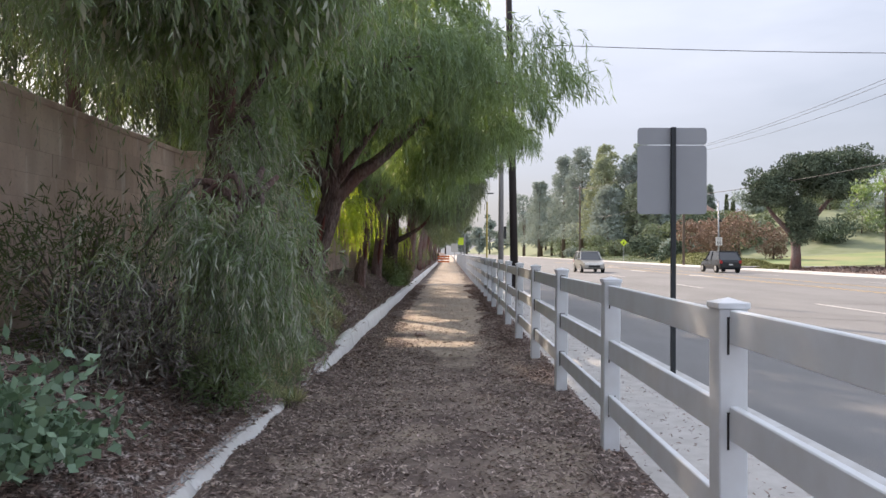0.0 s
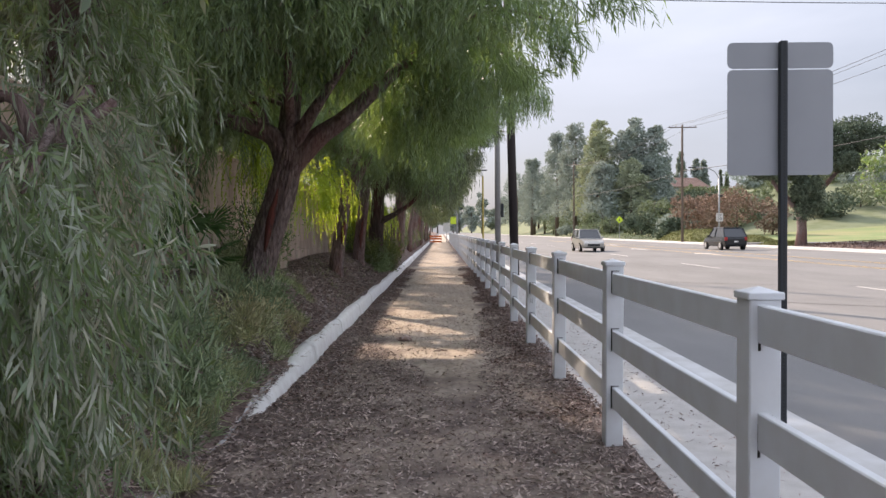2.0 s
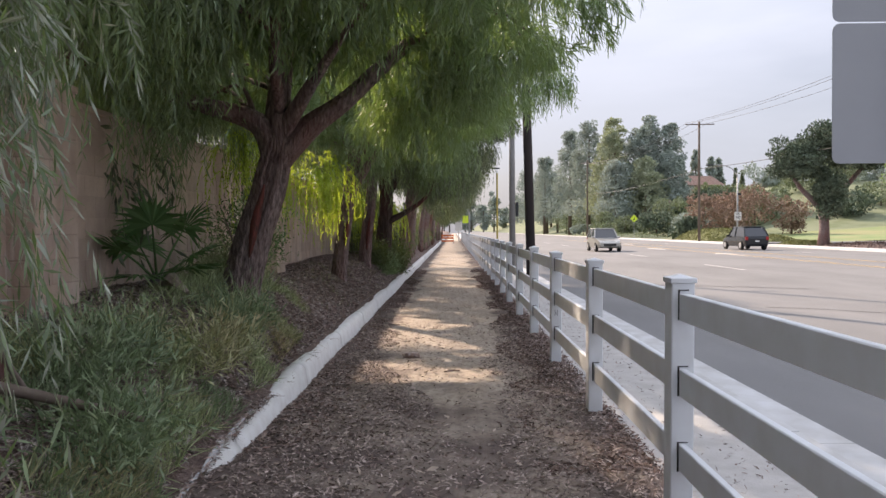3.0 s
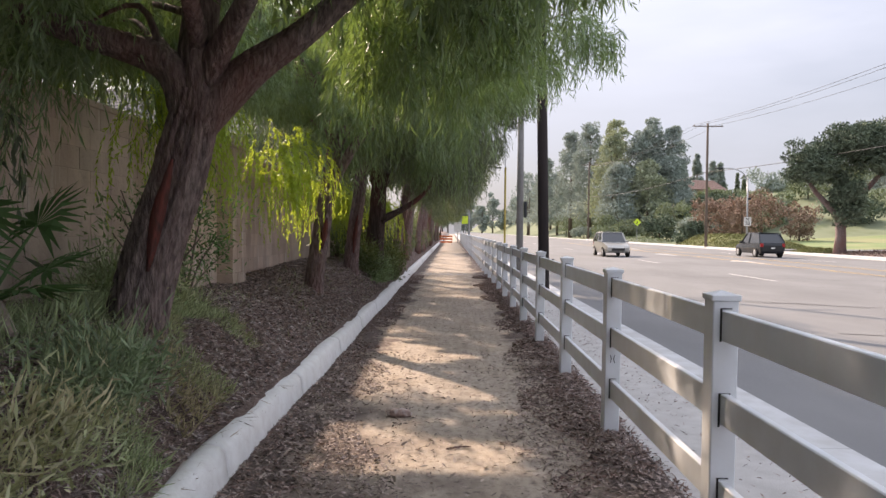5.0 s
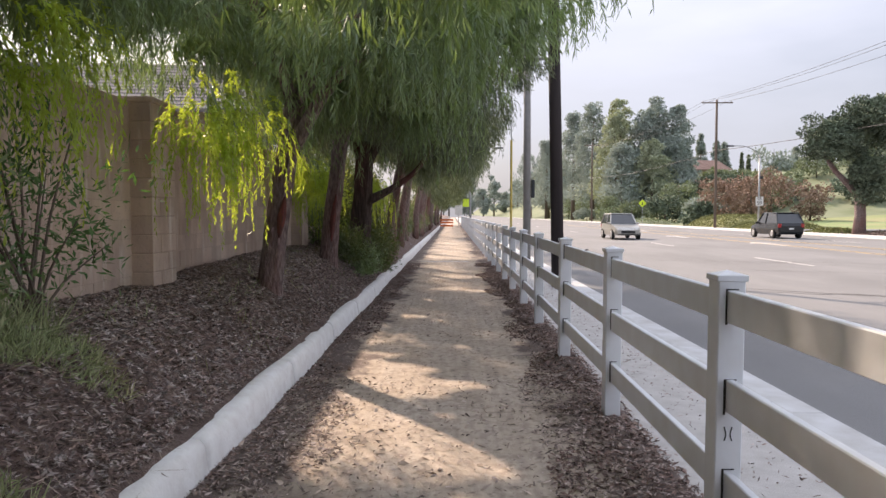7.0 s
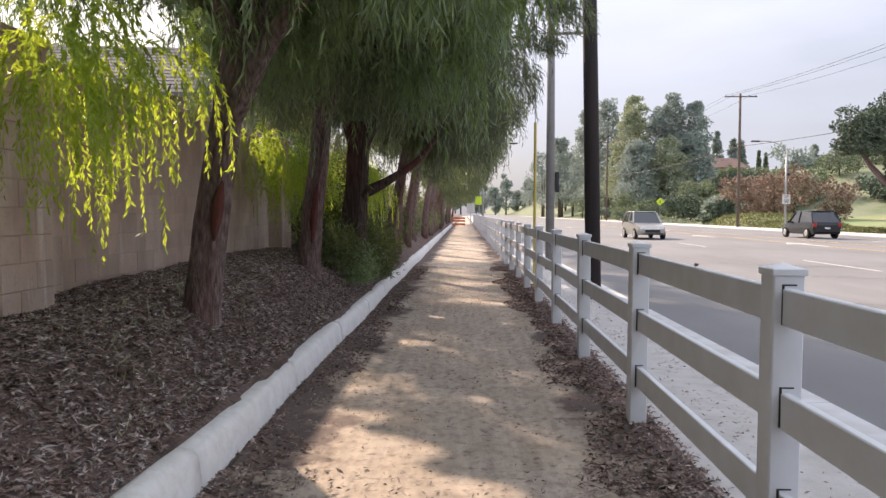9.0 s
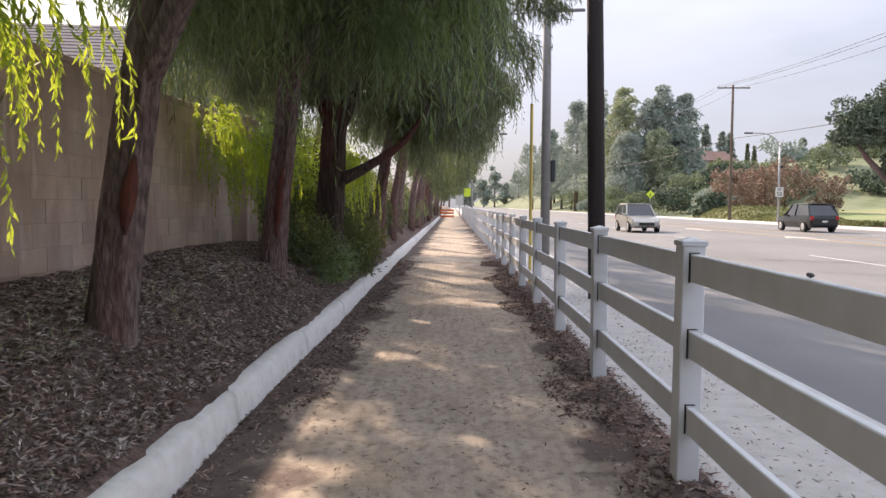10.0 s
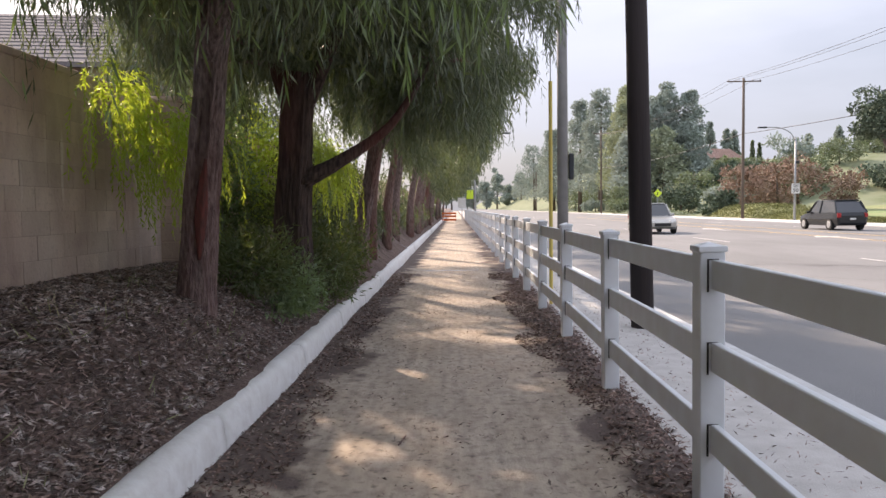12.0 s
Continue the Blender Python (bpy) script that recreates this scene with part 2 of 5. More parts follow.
# pale mineral runs and darker blotches on the blocks
nb = M_BLOCK.node_tree
bb = nb.nodes["Principled BSDF"]
before = bb.inputs["Base Color"].links[0].from_socket
for stretch, sc, lo, hi, amount, tint in (((2.6, 2.6, 0.7), 1.0, 0.48, 0.68, 0.42, (0.32, 0.22, 0.17, 1)), ((8, 8, 1.0), 1.0, 0.6, 0.72, 0.6, (0.8, 0.74, 0.69, 1)), ((1, 1, 0.45), 3.2, 0.5, 0.68, 0.45, (0.36, 0.26, 0.22, 1)), ((1, 1, 1), 30.0, 0.55, 0.7, 0.35, (0.38, 0.29, 0.25, 1))):
    g, mpn, n, r, x = (nb.nodes.new(k) for k in ("ShaderNodeNewGeometry", "ShaderNodeMapping", "ShaderNodeTexNoise", "ShaderNodeMapRange", "ShaderNodeMixRGB"))
    mpn.inputs["Scale"].default_value = stretch
    n.inputs["Scale"].default_value, n.inputs["Detail"].default_value = sc, 5.0
    r.inputs["From Min"].default_value, r.inputs["From Max"].default_value, r.inputs["To Max"].default_value = lo, hi, amount
    nb.links.new(g.outputs["Position"], mpn.inputs["Vector"])
    nb.links.new(mpn.outputs["Vector"], n.inputs["Vector"])
    nb.links.new(n.outputs["Fac"], r.inputs["Value"])
    nb.links.new(r.outputs["Result"], x.inputs[0])
    nb.links.new(before, x.inputs[1])
    x.inputs[2].default_value = tint
    before = x.outputs[0]
nb.links.new(before, bb.inputs["Base Color"])

# dark leaf-strewn earth over the near stretch and both edges of the path
nt = M_DIRT.node_tree
bsdf = nt.nodes["Principled BSDF"]
old = bsdf.inputs["Base Color"].links[0].from_socket
geo = nt.nodes.new("ShaderNodeNewGeometry")
sep = nt.nodes.new("ShaderNodeSeparateXYZ")
nt.links.new(geo.outputs["Position"], sep.inputs[0])
nz = nt.nodes.new("ShaderNodeTexNoise")
nz.inputs["Scale"].default_value, nz.inputs["Detail"].default_value = 1.6, 7.0
nt.links.new(geo.outputs["Position"], nz.inputs["Vector"])


def math_node(op, a, b=None, clamp=False):
    n = nt.nodes.new("ShaderNodeMath")
    n.operation, n.use_clamp = op, clamp
    for i, v in enumerate((a, b)):
        if v is None:
            continue
        if isinstance(v, (int, float)):
            n.inputs[i].default_value = v
        else:
            nt.links.new(v, n.inputs[i])
    return n.outputs[0]


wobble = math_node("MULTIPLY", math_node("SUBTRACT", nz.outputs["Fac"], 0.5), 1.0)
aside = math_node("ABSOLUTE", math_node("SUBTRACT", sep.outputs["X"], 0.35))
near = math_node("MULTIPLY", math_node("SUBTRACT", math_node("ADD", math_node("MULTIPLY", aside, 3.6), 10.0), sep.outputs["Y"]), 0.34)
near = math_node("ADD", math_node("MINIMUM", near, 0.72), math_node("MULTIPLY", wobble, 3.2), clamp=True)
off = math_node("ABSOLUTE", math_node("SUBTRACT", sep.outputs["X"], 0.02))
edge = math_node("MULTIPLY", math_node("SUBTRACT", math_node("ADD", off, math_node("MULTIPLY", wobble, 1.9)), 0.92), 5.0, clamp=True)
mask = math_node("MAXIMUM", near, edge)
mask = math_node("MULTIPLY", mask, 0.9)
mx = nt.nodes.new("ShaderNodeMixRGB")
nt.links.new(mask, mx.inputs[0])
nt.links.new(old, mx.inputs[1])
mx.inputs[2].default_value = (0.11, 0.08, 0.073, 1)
ruts = nt.nodes.new("ShaderNodeMapping")
ruts.inputs["Scale"].default_value = (13.0, 0.35, 1.0)
nt.links.new(geo.outputs["Position"], ruts.inputs["Vector"])
rn = nt.nodes.new("ShaderNodeTexNoise")
rn.inputs["Scale"].default_value, rn.inputs["Detail"].default_value = 1.0, 3.0
nt.links.new(ruts.outputs["Vector"], rn.inputs["Vector"])
speck = nt.nodes.new("ShaderNodeTexNoise")
speck.inputs["Scale"].default_value, speck.inputs["Detail"].default_value = 16.0, 6.0
nt.links.new(geo.outputs["Position"], speck.inputs["Vector"])
spots = math_node("MULTIPLY", math_node("SUBTRACT", speck.outputs["Fac"], 0.56), 3.2, clamp=True)
wear = nt.nodes.new("ShaderNodeHueSaturation")
nt.links.new(math_node("SUBTRACT", math_node("ADD", math_node("MULTIPLY", rn.outputs["Fac"], 0.5), 0.78), spots), wear.inputs["Value"])
nt.links.new(mx.outputs[0], wear.inputs["Color"])
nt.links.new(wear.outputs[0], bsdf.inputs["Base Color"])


# ---- mesh helpers ----
def finish(name, bm, mat, parent=None, label="", smooth=False):
    me = bpy.data.meshes.new(name)
    bm.to_mesh(me)
    bm.free()
    for m in (mat if isinstance(mat, (list, tuple)) else [mat]):
        me.materials.append(m)
    if smooth:
        me.polygons.foreach_set("use_smooth", [True] * len(me.polygons))
    ob = new(name, me)
    ob.parent = parent
    return tagged(ob, label)


def part(name, bm, mat, parent, label="", smooth=False):
    return finish(name, bm, mat, parent, label, smooth)


def add_box(bm, lo, hi, bevel=0.0, turn=None):
    v = [bm.verts.new((x, y, z)) for z in (lo[2], hi[2]) for y in (lo[1], hi[1]) for x in (lo[0], hi[0])]
    faces = [bm.faces.new([v[i] for i in q]) for q in ((0, 2, 3, 1), (4, 5, 7, 6), (0, 1, 5, 4), (1, 3, 7, 5), (3, 2, 6, 7), (2, 0, 4, 6))]
    if bevel:
        edges = list({e for f in faces for e in f.edges})
        out = bmesh.ops.bevel(bm, geom=edges, offset=bevel, segments=1, affect="EDGES")
        v = list({w for f in out["faces"] for w in f.verts} | {w for w in v if w.is_valid})
    if turn is not None:
        bmesh.ops.transform(bm, matrix=turn, verts=[w for w in v if w.is_valid])


def box_bm(lo, hi, bevel=0.0):
    bm = bmesh.new()
    add_box(bm, lo, hi, bevel)
    return bm


def add_tube(bm, pts, radii, segs=8, wobble=0.0, cap=True, ridges=0.0):
    rings, a = [], None
    pts = [Vector(p) for p in pts]
    for i, p in enumerate(pts):
        d = (pts[min(i + 1, len(pts) - 1)] - pts[max(i - 1, 0)]).normalized()
        if a is None:
            a = d.cross(Vector((1, 0, 0)) if abs(d.z) > 0.7 else Vector((0, 0, 1))).normalized()
        else:
            a = (a - d * a.dot(d)).normalized()
        b = d.cross(a).normalized()
        ring = []
        for k in range(segs):
            ang = 2 * math.pi * k / segs
            r = radii[i]
            if wobble:
                r *= 1 + wobble * noise.noise(Vector((3 * math.cos(ang) + p.x, 3 * math.sin(ang) + p.y, p.z * 1.2)))
            if ridges:
                q = noise.noise(Vector((7 * math.cos(ang), 7 * math.sin(ang), p.z * 0.8)))
                r *= 1 + ridges * (0.5 - 2.2 * abs(q))
            ring.append(bm.verts.new(p + (a * math.cos(ang) + b * math.sin(ang)) * r))
        rings.append(ring)
    for r0, r1 in zip(rings, rings[1:]):
        for k in range(segs):
            bm.faces.new((r0[k], r0[(k + 1) % segs], r1[(k + 1) % segs], r1[k]))
    if cap:
        bm.faces.new(rings[0][::-1])
        bm.faces.new(rings[-1])


def tube_bm(pts, radii, segs=8, wobble=0.0, ridges=0.0):
    bm = bmesh.new()
    add_tube(bm, pts, radii, segs, wobble, True, ridges)
    return bm


def smooth_line(pts, n=4):
    """A rounded line through points (Catmull-Rom)."""
    p = [Vector(q) for q in pts]
    p = [p[0] * 2 - p[1]] + p + [p[-1] * 2 - p[-2]]
    out = []
    for i in range(1, len(p) - 2):
        for k in range(n):
            t = k / n
            out.append(0.5 * ((2 * p[i]) + (p[i + 1] - p[i - 1]) * t + (2 * p[i - 1] - 5 * p[i] + 4 * p[i + 1] - p[i + 2]) * t * t
                              + (3 * p[i] - p[i - 1] - 3 * p[i + 1] + p[i + 2]) * t ** 3))
    return out + [p[-2]]


def quads_mesh(name, corners, mat, parent=None, label=""):
    """One mesh of loose four-cornered leaves from an array (n, 4, 3)."""
    n = len(corners)
    me = bpy.data.meshes.new(name)
    me.vertices.add(4 * n)
    me.vertices.foreach_set("co", np.ascontiguousarray(corners, dtype=np.float32).reshape(-1))
    me.loops.add(4 * n)
    me.loops.foreach_set("vertex_index", np.arange(4 * n, dtype=np.int32))
    me.polygons.add(n)
    me.polygons.foreach_set("loop_start", np.arange(0, 4 * n, 4, dtype=np.int32))
    me.update(calc_edges=True)
    me.materials.append(mat)
    ob = new(name, me)
    ob.parent = parent
    return tagged(ob, label)


def unit(a):
    return a / np.maximum(np.linalg.norm(a, axis=-1, keepdims=True), 1e-6)


def leaf_quads(base, way, length, width, rng):
    """Narrow pointed leaves: base, one side, tip, other side."""
    side = unit(np.cross(way, unit(rng.normal(size=way.shape))))
    mid = base + way * (length * 0.45)[..., None]
    return np.stack([base, mid + side * (width / 2)[..., None], base + way * length[..., None], mid - side * (width / 2)[..., None]], axis=-2).reshape(-1, 4, 3)


def weeping(rng, centres, spread, strands, leaves, strand_len, leaf_len, leaf_w, axis, sag=0.9, low=None):
    """Hanging sprays of narrow leaves round each centre; low: no leaf under this height."""
    c = np.repeat(np.asarray(centres, float), strands, axis=0)
    n = len(c)
    start = c + rng.normal(size=(n, 3)) * np.asarray(spread)
    out = start - np.asarray(axis, float)
    out[:, 2] *= 0.3
    d = unit(unit(out) * 0.8 + rng.normal(size=(n, 3)) * 0.45 + np.array([0, 0, 0.1]))
    ln = strand_len * rng.uniform(0.5, 1.25, n)
    s = (np.arange(leaves) + rng.uniform(0, 1, (n, leaves))) / leaves
    p = start[:, None] + d[:, None] * (ln[:, None] * s * (1 - 0.55 * s))[..., None] * 0.75
    p[..., 2] -= sag * ln[:, None] * s ** 1.6
    tangent = d[:, None] * (1 - 1.1 * s)[..., None] + np.array([0, 0, -1]) * (0.25 + 1.5 * s)[..., None]
    way = unit(unit(tangent) + rng.normal(size=p.shape) * 0.42 + np.array([0, 0, -0.25]))
    ll = leaf_len * rng.uniform(0.55, 1.25, p.shape[:2])
    q = leaf_quads(p.reshape(-1, 3), way.reshape(-1, 3), ll.reshape(-1), (leaf_w * rng.uniform(0.7, 1.2, p.shape[:2])).reshape(-1), rng)
    if low is not None:
        q = q[q[:, 2, 2] > low]
    return q


def blob_points(rng, n, centre, radii, shell=0.45):
    d = unit(rng.normal(size=(n, 3)))
    r = rng.uniform(shell, 1.0, (n, 1)) ** 0.6
    return np.asarray(centre) + d * r * np.asarray(radii)


def heightfield(name, xs, ys, height, mat, label="", kind="structure"):
    xs, ys = list(xs), list(ys)
    bm = bmesh.new()
    rows = [[bm.verts.new((x, y, height(x, y))) for x in xs] for y in ys]
    for r0, r1 in zip(rows, rows[1:]):
        for i in range(len(xs) - 1):
            bm.faces.new((r0[i], r0[i + 1], r1[i + 1], r1[i]))
    return tagged(finish(name, bm, mat, smooth=True), label, kind=kind)


def frange(a, b, step):
    n = int(round((b - a) / step))
    return [a + (b - a) * i / n for i in range(n + 1)]


# ---- ground ----
def kerb_wave(y):
    return 0.035 * math.sin(y * 0.9) + 0.02 * math.sin(y * 2.3 + 1)


def kerb_top(y):
    t = max(0.0, min(1.0, (y - 7.5) / 4))
    dip = max(0.0, 1 - abs(y - 7.0) / 1.15)
    return 0.14 + 0.11 * t * t * (3 - 2 * t) - 0.13 * dip * (2 - dip)


def bank_height(x, y):
    """The mulched bank between the kerb and the wall."""
    rise = max(0.0, min(1.0, (y - 17.5) / 2.5))
    p = [(-1.55, kerb_top(y) - 0.02 + 0.05 * max(0.0, min(1.0, (10.5 - y) / 3))), (-1.85, 0.43 if y > 11 else 0.36), (-2.15, 0.68 + 0.13 * rise), (-2.6, 0.83 + 0.09 * rise), (-3.3, 0.9 + 0.08 * rise), (-6.0, 0.95)]
    z = p[0][1]
    for (x0, z0), (x1, z1) in zip(p, p[1:]):
        if x <= x0:
            t = min(1, (x - x0) / (x1 - x0))
            z = z0 + (z1 - z0) * t
    z += 0.22 * math.exp(-((y - 11.2) / 2.2) ** 2) * max(0.0, min(1.0, (-1.7 - x) / 0.4))
    return z + 0.05 * noise.noise(Vector((x * 1.1, y * 0.7, 0))) + 0.02 * noise.noise(Vector((x * 4, y * 4, 3)))


def path_height(x, y):
    edge = max(0.0, abs(x + 0.05) - 0.9)
    return 0.02 * noise.noise(Vector((x * 1.5, y * 0.8, 7))) + 0.012 * noise.noise(Vector((x * 6, y * 6, 2))) + 0.02 * min(1, edge * 2) - 0.006 + (0.05 + 0.045 * noise.noise(Vector((3, y * 1.7, 9)))) * max(0.0, min(1.0, (-1.1 - x) / 0.25)) * max(0.0, min(1.0, (9.5 - y) / 1.5))


def hill(x, y):
    """The land beyond the road: lawn, then a rising hillside."""
    def ss(a, b, v):
        t = max(0.0, min(1.0, (v - a) / (b - a)))
        return t * t * (3 - 2 * t)
    z = 0.02 + 0.6 * ss(34, 60, x) + 11 * ss(33, 80, x) * ss(95, 170, y) + 9 * ss(95, 260, x) + 9 * ss(34, 80, x) * ss(230, 380, y)
    return z + 0.25 * noise.noise(Vector((x * 0.06, y * 0.06, 4))) * ss(33, 40, x)


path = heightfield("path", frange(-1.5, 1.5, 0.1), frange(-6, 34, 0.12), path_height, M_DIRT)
heightfield("path", frange(-1.5, 1.5, 0.5), frange(34, 400, 4), lambda x, y: 0.0, M_DIRT)
heightfield("verge", frange(1.5, 2.72, 0.122), frange(-6, 34, 0.2), lambda x, y: path_height(x, y) * 0.7, M_VERGE)
heightfield("verge", frange(1.5, 2.72, 0.61), frange(34, 400, 6), lambda x, y: 0.0, M_VERGE)
heightfield("bank", frange(-6.0, -1.51, 0.1), frange(-6, 40, 0.16), bank_height, M_MULCH)
heightfield("bank", frange(-6.0, -1.55, 0.9), frange(40, 400, 4), bank_height, M_MULCH)
heightfield("back_yard_ground", frange(-400, -6, 20), frange(-200, 1500, 50), lambda x, y: 0.9, M_MULCH)
heightfield("rear_ground", frange(-6, 2.72, 4.36), [-200, -100, -6], lambda x, y: 0.0, M_MULCH)
heightfield("road", frange(3.3, 29.25, 1.3), frange(-60, 700, 4), lambda x, y: -0.12 + 0.1 * (1 - ((x - 16.3) / 13) ** 2), M_ASPH)
heightfield("far_ground", frange(29.9, 60, 1.5) + frange(63, 300, 8) + [900, 1800], frange(-60, 70, 5) + frange(74, 300, 4) + frange(310, 600, 15) + [1000, 1800], hill, M_HILL)


def run_kerb(name, x0, x1, x2, z_top, z_gutter, y0, y1, step):
    """Kerb stones with a shallow gutter, laid in lengths."""
    holder = tagged(new(name), "pale cast concrete kerb with a shallow gutter beside the asphalt", kind="structure")
    y = y0
    while y < y1:
        bm = bmesh.new()
        e = min(y + step, y1) - 0.008
        add_box(bm, (min(x0, x1), y, -0.4), (max(x0, x1), e, z_top), 0.012)
        g = sorted((x1, x2))
        add_box(bm, (g[0] + 0.002, y, -0.4), (g[1], e, z_gutter), 0.004)
        part("kerb_stone", bm, M_CONC, holder)
        y += step
    return holder


run_kerb("kerb_near", 2.72, 2.87, 3.3, 0.012, -0.085, -6, 60, 3.0)
run_kerb("kerb_near", 2.72, 2.87, 3.3, 0.012, -0.085, 60, 400, 34.0)
run_kerb("kerb_far", 29.9, 29.72, 29.25, 0.03, -0.08, -60, 400, 10.0)

# ---- low painted kerb along the path ----
low_kerb = tagged(new("edging_kerb"), "low lumpy white painted concrete edging holding back the mulch", kind="structure")
y = -6.0
n_len = 0
while y < 130:
    ln = 2.4 if y < 40 else 18
    bm = bmesh.new()
    cols = []
    steps = 16 if y < 40 else 4
    for i in range(steps + 1):
        yy = y + ln * i / steps
        if i == steps:
            yy -= 0.006
        w = kerb_wave(yy) * 0.3
        h = kerb_top(yy) + 0.012 * noise.noise(Vector((0, yy * 0.5, 5)))
        nar = 0.13 * max(0.0, min(1.0, (10.5 - yy) / 3))
        prof = [(-1.4, -0.1), (-1.42, min(0.06, h - 0.08)), (-1.44, h - 0.05), (-1.475, h - 0.01), (-1.56 + nar * 0.6, h), (-1.62 + nar, h - 0.02), (-1.64 + nar, h - 0.2)]
        cols.append([bm.verts.new((px + w, yy, pz)) for k, (px, pz) in enumerate(prof)])
    for c0, c1 in zip(cols, cols[1:]):
        for k in range(len(c0) - 1):
            bm.faces.new((c0[k], c0[k + 1], c1[k + 1], c1[k]))
    bm.faces.new(cols[0])
    bm.faces.new(cols[-1][::-1])
    bmesh.ops.recalc_face_normals(bm, faces=bm.faces)
    part("kerb_length", bm, M_KERBW, low_kerb, smooth=True)
    y += ln

# ---- road markings ----
def road_z(x):
    return -0.12 + 0.1 * (1 - ((x - 16.3) / 13) ** 2) + 0.006


def marking(name, x, w, y0, y1, mat, label):
    bm = bmesh.new()
    cols = [[bm.verts.new((xx, y0 + (y1 - y0) * i / 6, road_z(xx))) for xx in (x - w / 2, x + w / 2)] for i in range(7)]
    for a, b in zip(cols, cols[1:]):
        bm.faces.new((a[0], a[1], b[1], b[0]))
    return tagged(finish(name, bm, mat), label, "road marking")


for i, (lx, phase) in enumerate(((11.6, 32.0), (23.5, 36.0))):
    for k in range(-3, 12):
        d = marking("lane_dash", lx, 0.13, phase + k * 14.6, phase + k * 14.6 + 4.6, M_LINE, "short worn white lane line on the grey asphalt")
        d["group"] = "lane dashes"
for lx in (17.3, 17.65, 20.0, 20.35):
    for k in range(-2, 10):
        d = marking("centre_line", lx, 0.12, k * 12.0, k * 12.0 + 11.9, M_YLINE, "faded yellow centre line on the grey asphalt")
        d["group"] = "centre lines"
for tx, ty in ((16.5, 62), (18.5, 80), (17.4, 49)):
    bm = bmesh.new()
    add = [(-0.1, -1.6), (0.1, -1.6), (0.1, 0.4), (0.45, 0.4), (0, 1.6), (-0.45, 0.4), (-0.1, 0.4)]
    bm.faces.new([bm.verts.new((tx + a * 1.6, ty + b * 1.4, road_z(tx))) for a, b in add])
    tagged(finish("lane_arrow", bm, M_LINE), "worn white arrow painted on the grey asphalt", "road marking", "lane arrows")
rng0 = np.random.default_rng(4)
for i in range(16):
    x0c, y0c = rng0.uniform(4.6, 12), rng0.uniform(4, 40)
    pts = [(x0c + k * 0.55 + rng0.normal() * 0.05, y0c - k * (0.25 + 0.1 * (i % 3)) + rng0.normal() * 0.12) for k in range(9)]
    bm = bmesh.new()
    w = rng0.uniform(0.012, 0.03)
    a = [bm.verts.new((px, py - w, road_z(px))) for px, py in pts]
    b = [bm.verts.new((px, py + w, road_z(px))) for px, py in pts]
    for k in range(8):
        bm.faces.new((a[k], a[k + 1], b[k + 1], b[k]))
    tagged(finish("sealed_crack", bm, M_TAR), "thin black tar line over a crack in the asphalt", "road crack", "sealed cracks")

# ---- fence ----
FENCE_X, SPACING, FIRST = 1.315, 2.438, 2.35
POST_W = 0.127
fence = tagged(new("fence"), "long white three rail vinyl fence between path and road", "fence")
RAILS = (0.365, 0.785, 1.205)


def post_mesh():
    bm = bmesh.new()
    add_box(bm, (0, 0, -0.06), (POST_W, POST_W, 1.325), 0.006)
    return bm


def cap_mesh():
    bm = bmesh.new()
    c = POST_W / 2
    add_box(bm, (-0.009, -0.009, 1.322), (POST_W + 0.009, POST_W + 0.009, 1.352), 0.004)
    ring = [bm.verts.new((c + a * 0.066, c + b * 0.066, 1.3505)) for a, b in ((-1, -1), (1, -1), (1, 1), (-1, 1))]
    tip = bm.verts.new((c, c, 1.372))
    for i in range(4):
        bm.faces.new((ring[i], ring[(i + 1) % 4], tip))
    return bm


def slot_mesh():
    """The dark gap of a socket round a rail end."""
    bm = bmesh.new()
    outline = [(0.034, -0.083), (0.034, 0.083), (0.093, 0.083), (0.093, 0.077), (0.044, 0.077), (0.044, -0.083)]
    f = bm.faces.new([bm.verts.new((x, -0.0025, z)) for x, z in outline])
    ext = bmesh.ops.extrude_face_region(bm, geom=[f])
    bmesh.ops.translate(bm, verts=[v for v in ext["geom"] if isinstance(v, bmesh.types.BMVert)], vec=(0, 0.006, 0))
    bmesh.ops.recalc_face_normals(bm, faces=bm.faces)
    return bm


first_post = part("post", post_mesh(), M_VINYL, fence)
first_cap = part("cap", cap_mesh(), M_VINYL, first_post)
first_slot = part("socket", slot_mesh(), M_SLOT, first_post, "dark gap round the rail socket")
first_slot.location = (0, 0, RAILS[0])
first_post.location = (FENCE_X, FIRST - 2 * SPACING, 0)
posts = [first_post]
for k in range(-1, 48):
    far = k > 14
    p = new("post", first_post.data)
    p.parent = fence
    p.location = (FENCE_X + random.uniform(-0.008, 0.008), FIRST + k * SPACING, random.uniform(-0.008, 0.008) - (0.03 if k < 1 else 0.012 if k < 2 else 0))
    p.rotation_euler = (radians(random.uniform(-0.4, 0.4)), radians(random.uniform(-0.6, 0.6)), radians(random.uniform(-1, 1)))
    c = new("cap", first_cap.data)
    c.parent = p
    if not far:
        for z in RAILS:
            s = new("socket", first_slot.data)
            s.parent, s.location = p, (0, 0, z)
rail_bm = bmesh.new()
add_box(rail_bm, (-0.021, 0, -0.0755), (0.021, SPACING - POST_W + 0.02, 0.0755), 0.005)
rail0 = part("rail", rail_bm, M_VINYL, fence)
rail0.location = (FENCE_X + 0.066, FIRST - 2 * SPACING + POST_W - 0.01, RAILS[0])
